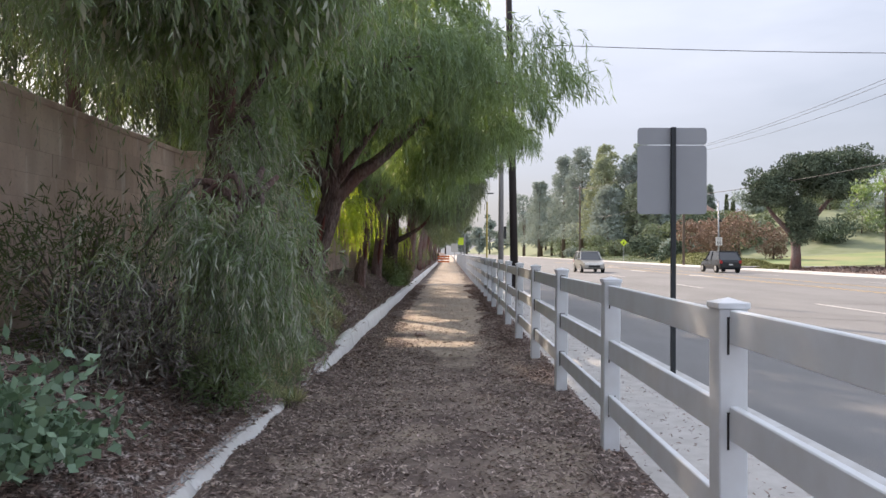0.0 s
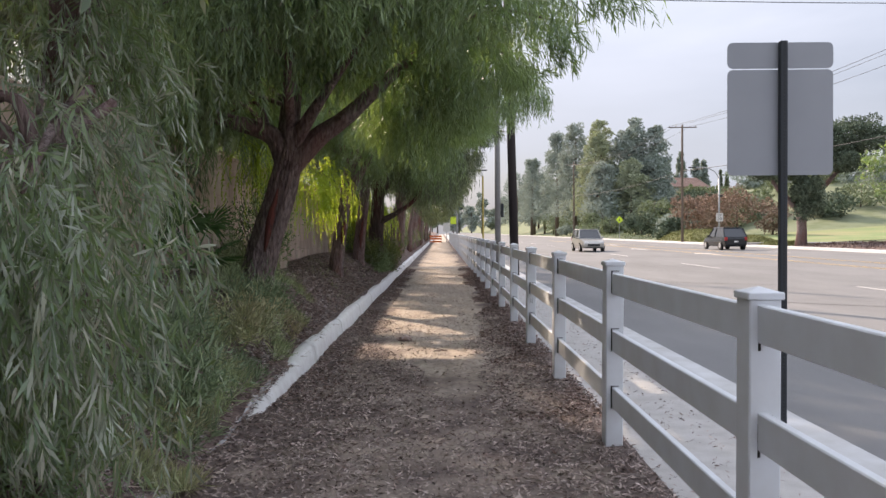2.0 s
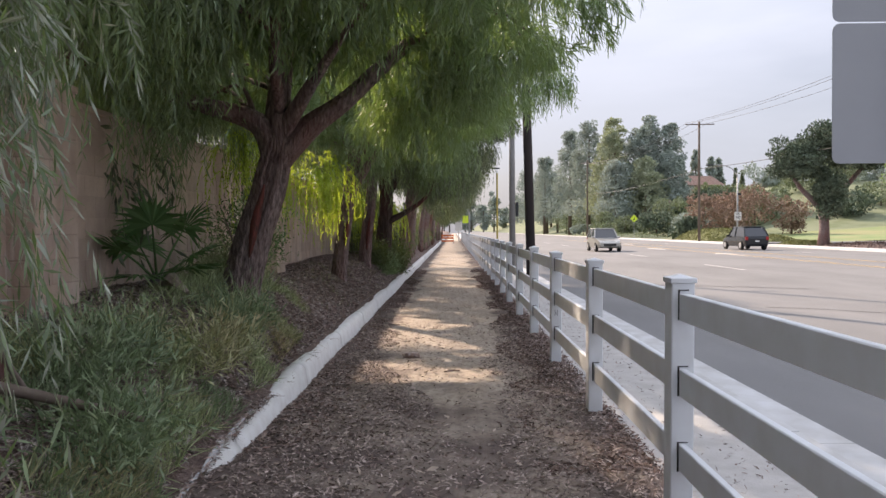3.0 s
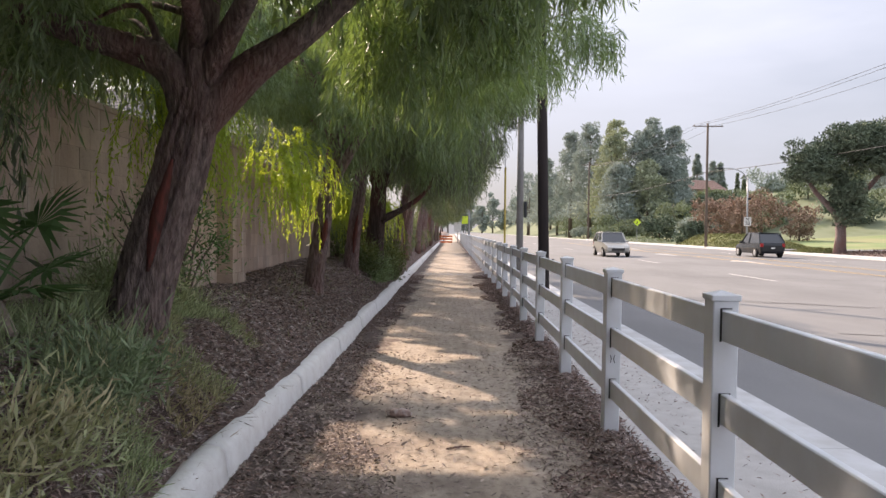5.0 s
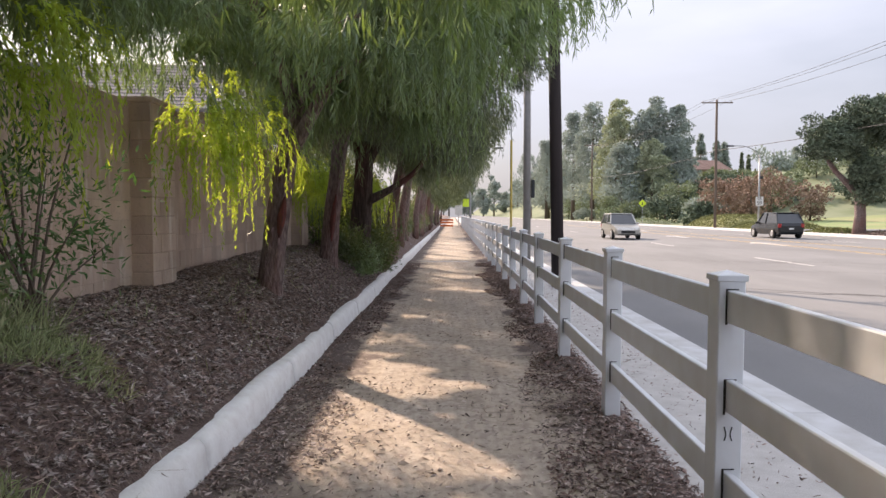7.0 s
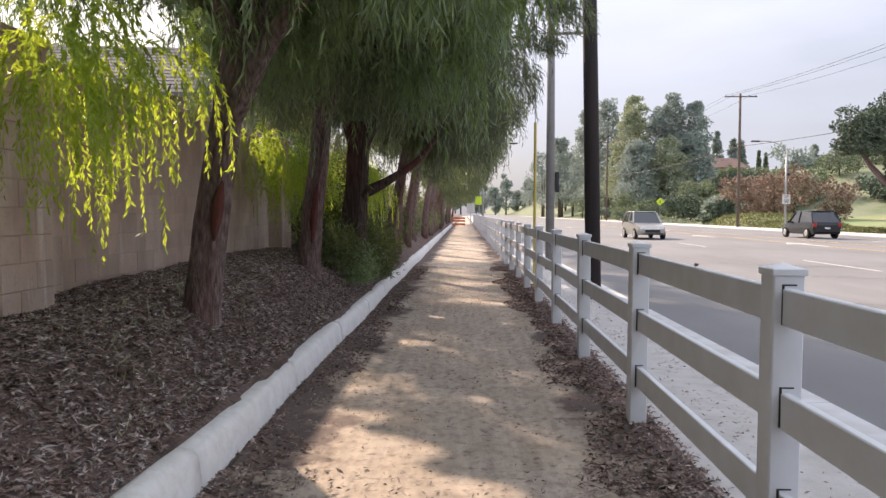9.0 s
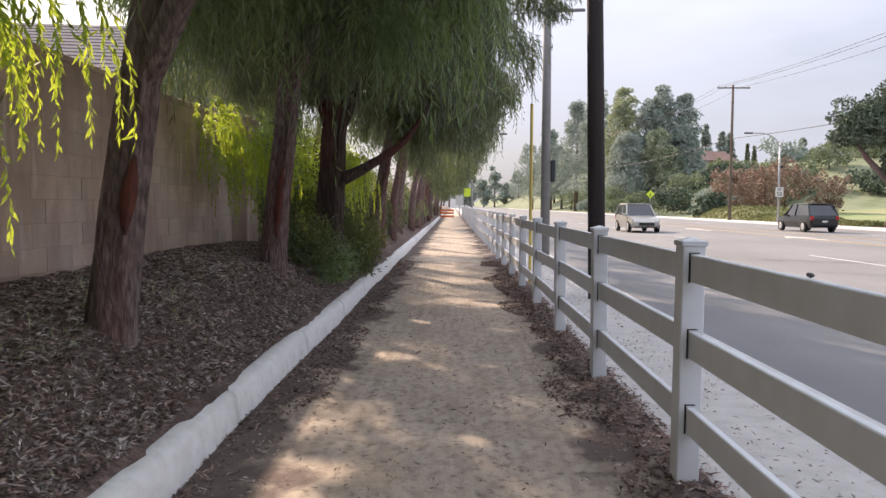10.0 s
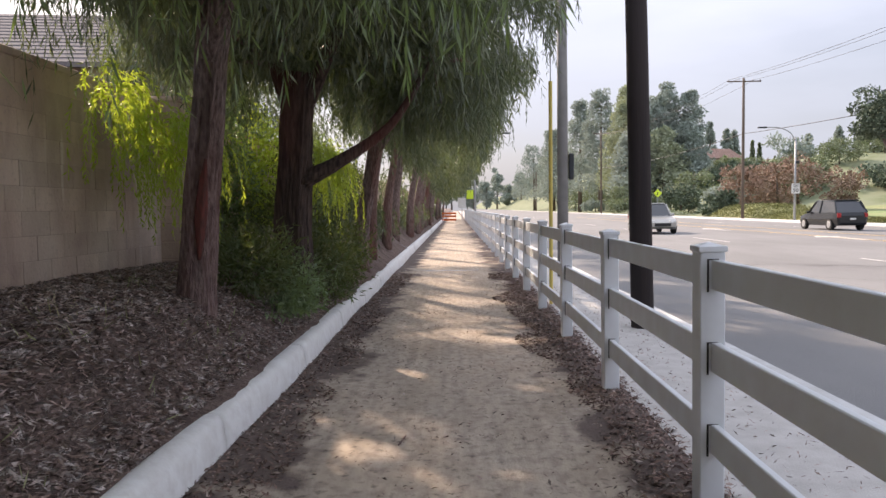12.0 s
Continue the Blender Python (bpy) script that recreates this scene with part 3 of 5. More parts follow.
for k in range(-2, 47):
    for j, z in enumerate(RAILS):
        if (k, j) == (-2, 0):
            continue
        r = new("rail", rail0.data)
        r.parent = fence
        r.location = (FENCE_X + 0.066, FIRST + k * SPACING + POST_W - 0.01, z + random.uniform(-0.008, 0.008))
        r.rotation_euler = (radians(random.uniform(-0.2, 0.2)), 0, 0)

for dx, bend in ((0.042, 0.008), (0.078, -0.008)):
    part("scratch", tube_bm(smooth_line([(dx, -0.002, 0.58), (dx + bend, -0.002, 0.61), (dx, -0.002, 0.645)], 3), [0.003] * 7, 5), M_BLACK,
         [o for o in fence.children if o.name.startswith("post")][6], "dark scratch mark")
pod = finish("seed_pod", tube_bm([(1.345, 15.62, 1.291), (1.365, 15.65, 1.295), (1.37, 15.69, 1.294), (1.395, 15.72, 1.291)], [0.004, 0.009, 0.008, 0.003], 7, 0.3), M_BLACK, smooth=True)
tagged(pod, "small dark seed pod lying on the top rail", "seed pod")

# ---- sign seen from behind ----
sign = tagged(new("road_sign"), "grey aluminium back of a two plate sign on a dark post", "road sign")
SY = 7.3


def plate(w, h, r=0.04, t=0.004):
    bm = bmesh.new()
    pts = []
    for cx, cz, a0 in ((w / 2 - r, h / 2 - r, 0), (-w / 2 + r, h / 2 - r, 90), (-w / 2 + r, -h / 2 + r, 180), (w / 2 - r, -h / 2 + r, 270)):
        for k in range(4):
            a = radians(a0 + 30 * k)
            pts.append((cx + r * math.cos(a), cz + r * math.sin(a)))
    f = bm.faces.new([bm.verts.new((x, 0, z)) for x, z in pts])
    ext = bmesh.ops.extrude_face_region(bm, geom=[f])
    bmesh.ops.translate(bm, verts=[v for v in ext["geom"] if isinstance(v, bmesh.types.BMVert)], vec=(0, t, 0))
    bmesh.ops.recalc_face_normals(bm, faces=bm.faces)
    return bm


p1 = part("main_plate", plate(0.775, 0.765 + 0.005), M_SIGNB, sign)
p1.location = (2.615, SY, 2.365)
p2 = part("upper_plate", plate(0.775, 0.19), M_SIGNB, sign)
p2.location = (2.615, SY, 2.853)
bm = bmesh.new()
add_box(bm, (2.595, SY - 0.052, -0.3), (2.647, SY - 0.0065, 2.95), 0.004)
part("post", bm, M_DARK, sign, "dark perforated square steel post")
bm = bmesh.new()
for i in range(112):
    add_box(bm, (2.615, SY - 0.055, 0.1 + i * 0.0254), (2.627, SY - 0.0515, 0.112 + i * 0.0254))
part("perforation", bm, M_BLACK, sign, "row of punched holes")

# ---- utility pole and lamp pole on the verge ----
def wooden_pole(name, x, y, top, r, mat, label, arms=(), lean=(0, 0)):
    holder = tagged(new(name), label, "utility pole")
    holder.location = (x, y, -0.1)
    part("shaft", tube_bm([(0, 0, -0.5), (lean[0] * 0.3, lean[1] * 0.3, top * 0.3), (lean[0] * 0.7, lean[1] * 0.7, top * 0.7), (lean[0], lean[1], top)],
                          [r, r * 0.93, r * 0.82, r * 0.72], 14), mat, holder, smooth=True)
    for z, half, ang in arms:
        bm = bmesh.new()
        add_box(bm, (-half, -0.06 - r, z - 0.06), (half, 0.06 - r, z + 0.06), 0.01)
        part("cross_arm", bm, M_WOODF, holder, "weathered wooden cross arm")
        for k in (-0.92, -0.5, 0.5, 0.92):
            part("insulator", tube_bm([(half * k, -r, z + 0.06), (half * k, -r, z + 0.14), (half * k, -r, z + 0.24)], [0.03, 0.06, 0.035], 8), M_STEEL, holder, "small grey insulator")
    return holder


wooden_pole("utility_pole", 2.47, 25.05, 12.5, 0.145, M_WOODP, "near black wooden utility pole on the dirt verge", lean=(-0.3, 0))
lamp = tagged(new("lamp_pole"), "pale grey lamp pole with a small black box behind the fence", "lamp pole")
lamp.location = (2.45, 31.9, 0)
part("shaft", tube_bm([(0, 0, -0.3), (0, 0, 4), (0, 0, 9.2)], [0.125, 0.115, 0.085], 16), M_GREYP, lamp, smooth=True)
bm = bmesh.new()
add_box(bm, (0.13, -0.09, 2.15), (0.24, 0.06, 2.72), 0.02)
part("control_box", bm, M_DARK, lamp, "small dark metal box")
part("arm", tube_bm(smooth_line([(0, 0, 6.5), (0.5, 0, 6.51), (0.95, 0, 6.52)]), [0.045] * 9, 8), M_GREYP, lamp, smooth=True)
guy = tagged(new("guy_wire"), "steel guy wire with a yellow plastic guard by the fence", "guy wire")
part("wire", tube_bm([(1.57, 27.2, -0.1), (1.58, 27.2, 4.5), (1.62, 27.2, 9.0)], [0.009, 0.009, 0.009], 5), M_STEEL, guy)
part("guard", tube_bm([(1.57, 27.19, 0.03), (1.575, 27.19, 3.5)], [0.03, 0.03], 8), M_YELLOW, guy, "yellow plastic guard")


def wire(name, a, b, sag, r, label, group):
    a, b = Vector(a), Vector(b)
    pts = []
    for i in range(17):
        t = i / 16
        p = a.lerp(b, t)
        p.z -= sag * 4 * t * (1 - t)
        pts.append(p)
    return tagged(finish(name, tube_bm(pts, [r] * 17, 4), M_BLACK), label, "overhead wire", group)


wire("overhead_wire", (2.2, 25.05, 9.0), (30.3, 26, 9.1), 0.25, 0.013, "thin black overhead wire crossing the road", "wires across the road")
for k, dx in enumerate((-1.5, -0.8, 1.2)):
    for y0w, y1w, z0w, z1w in ((93, 18, 14.5, 14.2), (93, 168, 14.5, 16.4)):
        wire("overhead_wire", (30.3 + dx, y0w, z0w), (30.4 + dx, y1w, z1w), 1.3, 0.016, "thin dark overhead power wire along the road", "wires along the road")
wire("overhead_wire", (30.3, 93, 8.9), (30.4, 18, 8.2), 0.7, 0.03, "thick pale overhead cable along the road", "cables along the road")
wire("overhead_wire", (30.3, 93, 8.9), (30.4, 168, 9.5), 0.7, 0.03, "thick pale overhead cable along the road", "cables along the road")
wooden_pole("utility_pole", 30.3, 93, 14.75, 0.17, M_WOODF, "tall brown wooden utility pole with cross arm beyond the road", arms=((14.4, 1.75, 0),))
wooden_pole("utility_pole", 30.4, 168, 17.3, 0.2, M_WOODF, "tall brown wooden utility pole with cross arm beside the pavement", arms=((16.6, 1.75, 0),))
wooden_pole("utility_pole", 30.4, 290, 17.3, 0.22, M_WOODF, "tall brown wooden utility pole far along the road", arms=((16.6, 1.75, 0),))

def street_lamp(x, y, side, label):
    t = tagged(new("street_lamp"), label, "street lamp")
    t.location = (x, y, -0.05)
    part("pole", tube_bm([(0, 0, -0.2), (0, 0, 4), (0, 0, 7.6)], [0.11, 0.095, 0.075], 12), M_STEEL, t, smooth=True)
    part("arm", tube_bm(smooth_line([(0, 0, 7.2), (0.5 * side, 0, 8.0), (1.5 * side, 0, 8.45), (2.7 * side, 0, 8.5)]), [0.05] * 13, 8), M_STEEL, t, smooth=True)
    a, b = sorted((2.6 * side, 3.4 * side))
    part("lamp_head", box_bm((a, -0.14, 8.42), (b, 0.14, 8.56), 0.04), M_DARK, t, "flat dark lamp head")
    part("cable_bracket", box_bm((0.0, -0.1, 5.2), (0.35, 0.1, 5.45), 0.03), M_DARK, t)
    return t


street = street_lamp(30.9, 82.5, -1, "pale steel street lamp with curved arm and speed limit sign")
street_lamp(1.9, 84, 1, "pale steel street lamp with curved arm above the fence")


def text_mesh(s, size):
    cu = bpy.data.curves.new("letters", "FONT")
    cu.body, cu.size, cu.align_x, cu.align_y, cu.extrude = s, size, "CENTER", "CENTER", 0.003
    tmp = new("letters", cu)
    bpy.context.view_layer.update()
    me = bpy.data.meshes.new_from_object(tmp)
    bpy.data.objects.remove(tmp)
    return me


plate_ob = part("speed_plate", plate(0.76, 0.91), M_WHITE, street, "white speed limit plate")
plate_ob.location = (0, -0.14, 2.95)
for s, size, z in (("SPEED", 0.17, 0.31), ("LIMIT", 0.17, 0.15), ("50", 0.5, -0.19)):
    me = text_mesh(s, size)
    me.materials.append(M_BLACK)
    o = new("lettering", me)
    o.parent = plate_ob
    o.matrix_basis = pose(0, -0.008, z, 90)
walk_sign = tagged(new("crossing_sign"), "yellow green diamond crossing sign on a thin steel post", "road sign")
walk_sign.location = (30.5, 126, 0)
part("post", tube_bm([(0, 0, -0.3), (0, 0, 4.1)], [0.04, 0.04], 8), M_STEEL, walk_sign)
o = part("plate", plate(0.9, 0.9, 0.06), M_SIGNY, walk_sign, "yellow green diamond plate")
o.matrix_basis = pose(0, -0.06, 3.35, 0, 45, 0)
bm = bmesh.new()
add_box(bm, (-0.07, -0.075, 3.12), (0.07, -0.066, 3.5), 0.01)
add_box(bm, (-0.2, -0.075, 3.1), (0.05, -0.066, 3.18), 0.01)
part("symbol", bm, M_BLACK, walk_sign, "dark symbol")
near_sign = tagged(new("crossing_sign"), "yellow green warning sign on a post far along the fence", "road sign")
near_sign.location = (1.75, 95, 0)
part("post", tube_bm([(0, 0, -0.3), (0, 0, 3.2)], [0.04, 0.04], 8), M_STEEL, near_sign)
o = part("plate", plate(0.75, 0.95, 0.05), M_SIGNY, near_sign, "yellow green plate")
o.location = (-0.1, -0.06, 3.0)
ws = tagged(new("notice_board"), "small white notice sign on a post far along the path", "sign")
ws.location = (0.9, 108, 0)
part("post", tube_bm([(0, 0, -0.3), (0, 0, 2.0)], [0.05, 0.05], 8), M_STEEL, ws)
o = part("plate", plate(1.0, 1.3, 0.05), M_WHITE, ws, "white plate")
o.location = (0, -0.06, 2.2)

barrier = tagged(new("barrier"), "orange mesh barrier panel far along the path", "barrier")
barrier.location = (-0.6, 92, 0)
for bx in (-0.7, 0.7):
    part("post", tube_bm([(bx, 0, 0), (bx, 0, 1.1)], [0.03, 0.03], 6), M_STEEL, barrier)
for bz in (0.35, 0.7, 1.0):
    part("board", box_bm((-0.75, -0.05, bz - 0.1), (0.75, -0.032, bz + 0.1), 0.004), M_ORANGE, barrier)

# ---- wall ----
wall = tagged(new("wall_west"), "tall tan concrete block wall with square pilasters behind the trees", kind="structure")
WX, WTOP = -3.32, 2.78
bm = bmesh.new()
add_box(bm, (WX - 0.17, -6, -0.1), (WX - 0.004, 130, WTOP - 0.01))
part("wall_core", bm, M_MORTAR, wall, "recessed mortar")
bm = bmesh.new()
add_box(bm, (WX - 0.2, -6, WTOP), (WX + 0.02, 130, WTOP + 0.06), 0.008)
part("coping", bm, M_BLOCK, wall, "pale flat coping")
PILASTERS = (1.45, 9.1, 16.75, 24.4)
for py in PILASTERS:
    bm = bmesh.new()
    add_box(bm, (WX - 0.21, py - 0.308, 0.4), (WX + 0.225, py + 0.308, WTOP + 0.08))
    pil = part("pilaster", bm, M_MORTAR, wall, "square block pilaster")
    for c in range(12):
        z0 = 0.42 + c * 0.2
        cut = py + (0.1 if c % 2 else -0.1)
        for ya, yb in ((py - 0.32, cut - 0.003), (cut + 0.003, py + 0.32)):
            part("block", box_bm((WX - 0.22, ya, z0 + 0.003), (WX + 0.235, yb, z0 + 0.197), 0.006), M_BLOCK, pil)
    part("cap", box_bm((WX - 0.24, py - 0.34, WTOP + 0.04), (WX + 0.255, py + 0.34, WTOP + 0.1), 0.01), M_BLOCK, pil)

# ---- trees by the path ----
def limb_tree(name, label, foot, trunk_pts, radius, forks, bark):
    holder = tagged(new(name), label, "tree")
    holder.location = foot
    o = Vector(foot)
    line = smooth_line([Vector(p) - o for p in trunk_pts], 14)
    n = len(line)
    rad = [radius * (1 - 0.2 * i / n) + radius * 0.45 * math.exp(-i * 0.28) for i in range(n)]
    part("trunk", tube_bm(line, rad, 64, 0.16, 0.2), bark, holder, "furrowed dark brown trunk with reddish patches", smooth=True)
    for pts, r in forks:
        line = smooth_line([Vector(p) - o for p in pts], 5)
        rad = [r * (1 - 0.75 * i / (len(line) - 1)) for i in range(len(line))]
        part("limb", tube_bm(line, rad, 14, 0.15, 0.15), bark, holder, smooth=True)
    return holder


def add_twigs(holder, start_pts, centres, seed):
    rnd = random.Random(seed)
    o = holder.location
    for c in centres:
        c = Vector(c)
        s = min(start_pts, key=lambda p: (Vector(p) - c).length)
        s = Vector(s)
        mid = s.lerp(c, 0.5) + Vector((rnd.uniform(-0.2, 0.2), rnd.uniform(-0.2, 0.2), rnd.uniform(0.0, 0.35)))
        line = smooth_line([s - o, mid - o, c - o], 4)
        r = 0.035 + 0.012 * rnd.random()
        part("branch", tube_bm(line, [r * (1 - 0.8 * i / (len(line) - 1)) for i in range(len(line))], 5, 0.1), M_BARK, holder, smooth=True)


def local(q, holder):
    return q - np.array(holder.location)[None, None, :]


WEEP = "weeping narrow leaved tree with a leaning furrowed trunk on the mulched bank"
# tree: foot, trunk line, radius, limbs, crown blobs (centre, radii, clusters), lowest leaf
TREES = [
    ("a", (-2.45, 7.0, 0.8), [(-2.45, 7.0, 0.6), (-2.42, 6.95, 1.6), (-2.3, 6.8, 2.7), (-2.2, 6.6, 3.6)], 0.15,
     [([(-2.3, 6.8, 2.7), (-1.6, 6.0, 3.3), (-0.9, 5.2, 3.8)], 0.07), ([(-2.2, 6.6, 3.4), (-2.6, 5.0, 4.0), (-2.5, 3.6, 4.3)], 0.08),
      ([(-2.4, 6.9, 2.2), (-2.0, 5.9, 2.5), (-1.5, 4.9, 1.9)], 0.035)],
     [((-2.0, 4.9, 3.95), (1.5, 2.4, 0.6), 64), ((-1.3, 4.5, 1.45), (0.38, 0.6, 0.35), 12), ((-1.6, 4.9, 1.9), (0.4, 0.5, 0.4), 6), ((-1.75, 5.8, 2.5), (0.25, 0.4, 0.35), 5), ((-1.9, 4.4, 1.5), (0.45, 0.7, 0.35), 7), ((-3.4, 7.6, 4.4), (1.2, 1.8, 0.7), 30), ((-3.3, 3.8, 4.1), (0.8, 1.6, 0.5), 12)], 0.25, M_SILVER),
    ("b", (-2.34, 11.4, 0.95), [(-2.34, 11.4, 0.65), (-2.2, 11.4, 1.35), (-1.97, 11.4, 2.05), (-1.82, 11.4, 2.65)], 0.2,
     [([(-1.88, 11.4, 2.5), (-2.05, 11.35, 2.85), (-2.6, 11.15, 3.02), (-3.1, 11.0, 3.18), (-3.9, 10.7, 3.5)], 0.15), ([(-1.88, 11.4, 2.4), (-1.5, 11.45, 2.8), (-1.1, 11.5, 3.1), (-0.5, 11.7, 3.7), (0.2, 12.0, 4.3)], 0.165),
      ([(-1.85, 11.4, 2.5), (-1.8, 11.4, 3.2), (-1.7, 11.45, 3.9), (-1.4, 11.4, 4.8)], 0.165), ([(-1.8, 11.4, 2.7), (-1.4, 11.1, 3.2), (-0.9, 10.6, 3.7)], 0.11), ([(-1.8, 11.4, 2.9), (-1.6, 10.4, 3.6), (-0.9, 9.4, 4.1)], 0.07)],
     [((-1.2, 10.9, 4.6), (2.5, 2.4, 1.0), 58), ((0.7, 10.8, 4.0), (0.9, 1.9, 0.7), 22), ((-2.9, 9.8, 3.6), (1.0, 1.6, 0.4), 16), ((-2.8, 12.4, 3.8), (0.8, 0.9, 0.45), 12), ((-2.7, 14.2, 3.7), (0.7, 0.8, 0.4), 16), ((-1.2, 8.6, 4.2), (1.5, 1.4, 0.6), 26), ((-3.6, 13.3, 4.8), (1.1, 2.0, 0.8), 40), ((-3.4, 10.2, 4.4), (1.1, 1.6, 0.6), 30), ((-3.0, 10.9, 3.1), (0.6, 0.8, 0.4), 6), ((-3.7, 12.6, 3.7), (0.6, 1.4, 0.5), 22), ((0.9, 9.0, 4.1), (1.0, 1.0, 0.5), 12), ((0.0, 12.6, 3.4), (0.8, 1.2, 0.6), 20)], 1.6, M_LEAF),
    ("c", (-2.15, 17.7, 0.72), [(-2.2, 17.7, 0.5), (-2.12, 17.7, 1.2), (-1.97, 17.7, 2.2), (-1.8, 17.7, 3.1)], 0.14,
     [([(-1.92, 17.7, 2.35), (-1.3, 17.4, 3.2), (-0.4, 17.2, 3.9)], 0.1), ([(-1.82, 17.7, 2.9), (-2.1, 17.2, 3.9), (-2.4, 16.6, 4.6)], 0.08),
      ([(-1.81, 17.7, 3.0), (-1.1, 18.1, 4.2), (-0.3, 18.4, 5.2)], 0.09)],
     [((-0.5, 17.6, 4.4), (1.8, 2.3, 1.2), 58), ((-0.5, 19.3, 3.7), (1.0, 0.9, 0.8), 14), ((-2.0, 18.3, 3.5), (0.8, 0.8, 0.5), 20), ((-2.7, 17.6, 4.3), (0.6, 0.8, 0.5), 18), ((-2.7, 15.2, 4.2), (0.6, 0.9, 0.4), 8), ((-3.6, 16.4, 4.9), (1.0, 1.3, 0.7), 22), ((-3.0, 19.6, 4.4), (0.8, 1.2, 0.6), 16), ((-2.9, 16.4, 3.9), (0.8, 1.0, 0.5), 26), ((-3.6, 18.4, 4.2), (0.8, 1.2, 0.6), 20), ((-0.5, 15.4, 3.5), (0.9, 1.0, 0.5), 16), ((0.9, 14.7, 4.1), (0.7, 0.9, 0.45), 14)], 1.9, M_LEAF),
    ("d", (-2.2, 22.0, 0.85), [(-2.2, 22.0, 0.5), (-2.12, 22.0, 1.5), (-1.98, 21.9, 2.5), (-1.8, 21.7, 3.6)], 0.145,
     [([(-1.9, 21.6, 2.8), (-1.3, 21.2, 3.8), (-0.6, 21.0, 4.6)], 0.09), ([(-1.8, 21.5, 3.4), (-2.2, 21.0, 4.4), (-2.6, 20.6, 5.0)], 0.08)],
     [((-1.2, 21.2, 4.4), (2.1, 2.2, 1.1), 56), ((-0.4, 20.4, 3.5), (0.9, 1.3, 0.5), 14), ((0.7, 21.8, 4.3), (1.0, 1.8, 0.8), 20), ((-2.9, 20.9, 3.7), (0.6, 0.8, 0.4), 8), ((-3.6, 23.4, 4.8), (1.0, 1.4, 0.7), 22), ((-2.8, 22.6, 3.9), (0.6, 1.1, 0.4), 12)], 2.2, M_LEAF),
    ("e", (-1.95, 24.7, 0.6), [(-1.95, 24.7, 0.4), (-1.93, 24.7, 1.4), (-1.85, 24.6, 2.3), (-1.75, 24.5, 3.2)], 0.22,
     [([(-1.8, 24.6, 1.9), (-1.3, 24.6, 2.15), (-0.7, 24.8, 2.6), (-0.2, 25.0, 3.4)], 0.11), ([(-1.85, 24.6, 2.6), (-2.05, 24.5, 3.3), (-2.4, 24.3, 4.4)], 0.12),
      ([(-1.8, 24.6, 2.6), (-1.2, 24.2, 3.7), (-0.6, 24.0, 4.8)], 0.1)],
     [((-1.1, 24.9, 4.3), (1.9, 2.3, 1.1), 56), ((0.3, 25.2, 4.2), (1.0, 1.8, 0.9), 24), ((-0.2, 26.2, 3.3), (0.8, 1.2, 0.4), 14), ((-2.8, 24.7, 3.7), (0.6, 0.9, 0.4), 14), ((-3.6, 26.8, 4.7), (1.1, 2.1, 0.9), 44)], 2.4, M_LEAF),
    ("f", (-1.8, 30.2, 0.6), [(-1.8, 30.2, 0.2), (-1.78, 30.2, 1.2), (-1.55, 30.1, 2.4), (-1.3, 30.0, 3.6)], 0.14,
     [([(-1.5, 30.1, 2.6), (-0.8, 30.2, 3.6), (0.1, 30.3, 4.6)], 0.08), ([(-1.4, 30.0, 3.2), (-2.0, 30.2, 4.4)], 0.08)],
     [((-1.0, 29.6, 4.4), (1.8, 2.6, 1.2), 62), ((0.3, 29.4, 4.2), (1.0, 1.9, 0.9), 22), ((-3.4, 30.0, 4.8), (1.0, 1.8, 0.8), 24)], 2.2, M_LEAF),
]
TO_X, TO_Y = -math.tan(math.pi / 2 - SUN_EL) * math.sin(SUN_AZ), -math.tan(math.pi / 2 - SUN_EL) * math.cos(SUN_AZ)


def shades_gap(m):
    """Leaves (their middles) in the openings of the crowns through which the sun reaches the path."""
    gx, gy = m[:, 0] + TO_X * m[:, 2], m[:, 1] + TO_Y * m[:, 2]
    rag = 0.22 * np.sin(gy * 2.9 + gx * 1.7) + 0.16 * np.sin(gy * 6.1 - gx * 2.3 + 1) + 0.1 * np.sin(gy * 11.3 + gx * 5)
    first = (gy > 11.0) & (gy < 17.3) & (gx > -1.15) & ((gy > 13.4) | (rag > -0.08)) & (gx < 0.55 - 0.13 * (gy - 11) + 1.3 * rag)
    between = (gy >= 17.3) & (gy < 24.0) & (gx > -1.15) & (gx < -0.75 + 1.5 * rag)
    far = (gy >= 24.0) & (gy < 31.5) & (gx > -1.2) & (gx < 1.5) & (rag > -0.12)
    streak = (gy > 17.3) & (gy < 24) & (abs(gx) < 1.3) & (rag > 0.36)
    return (first | between | far | streak) & (m[:, 2] > 1.0)


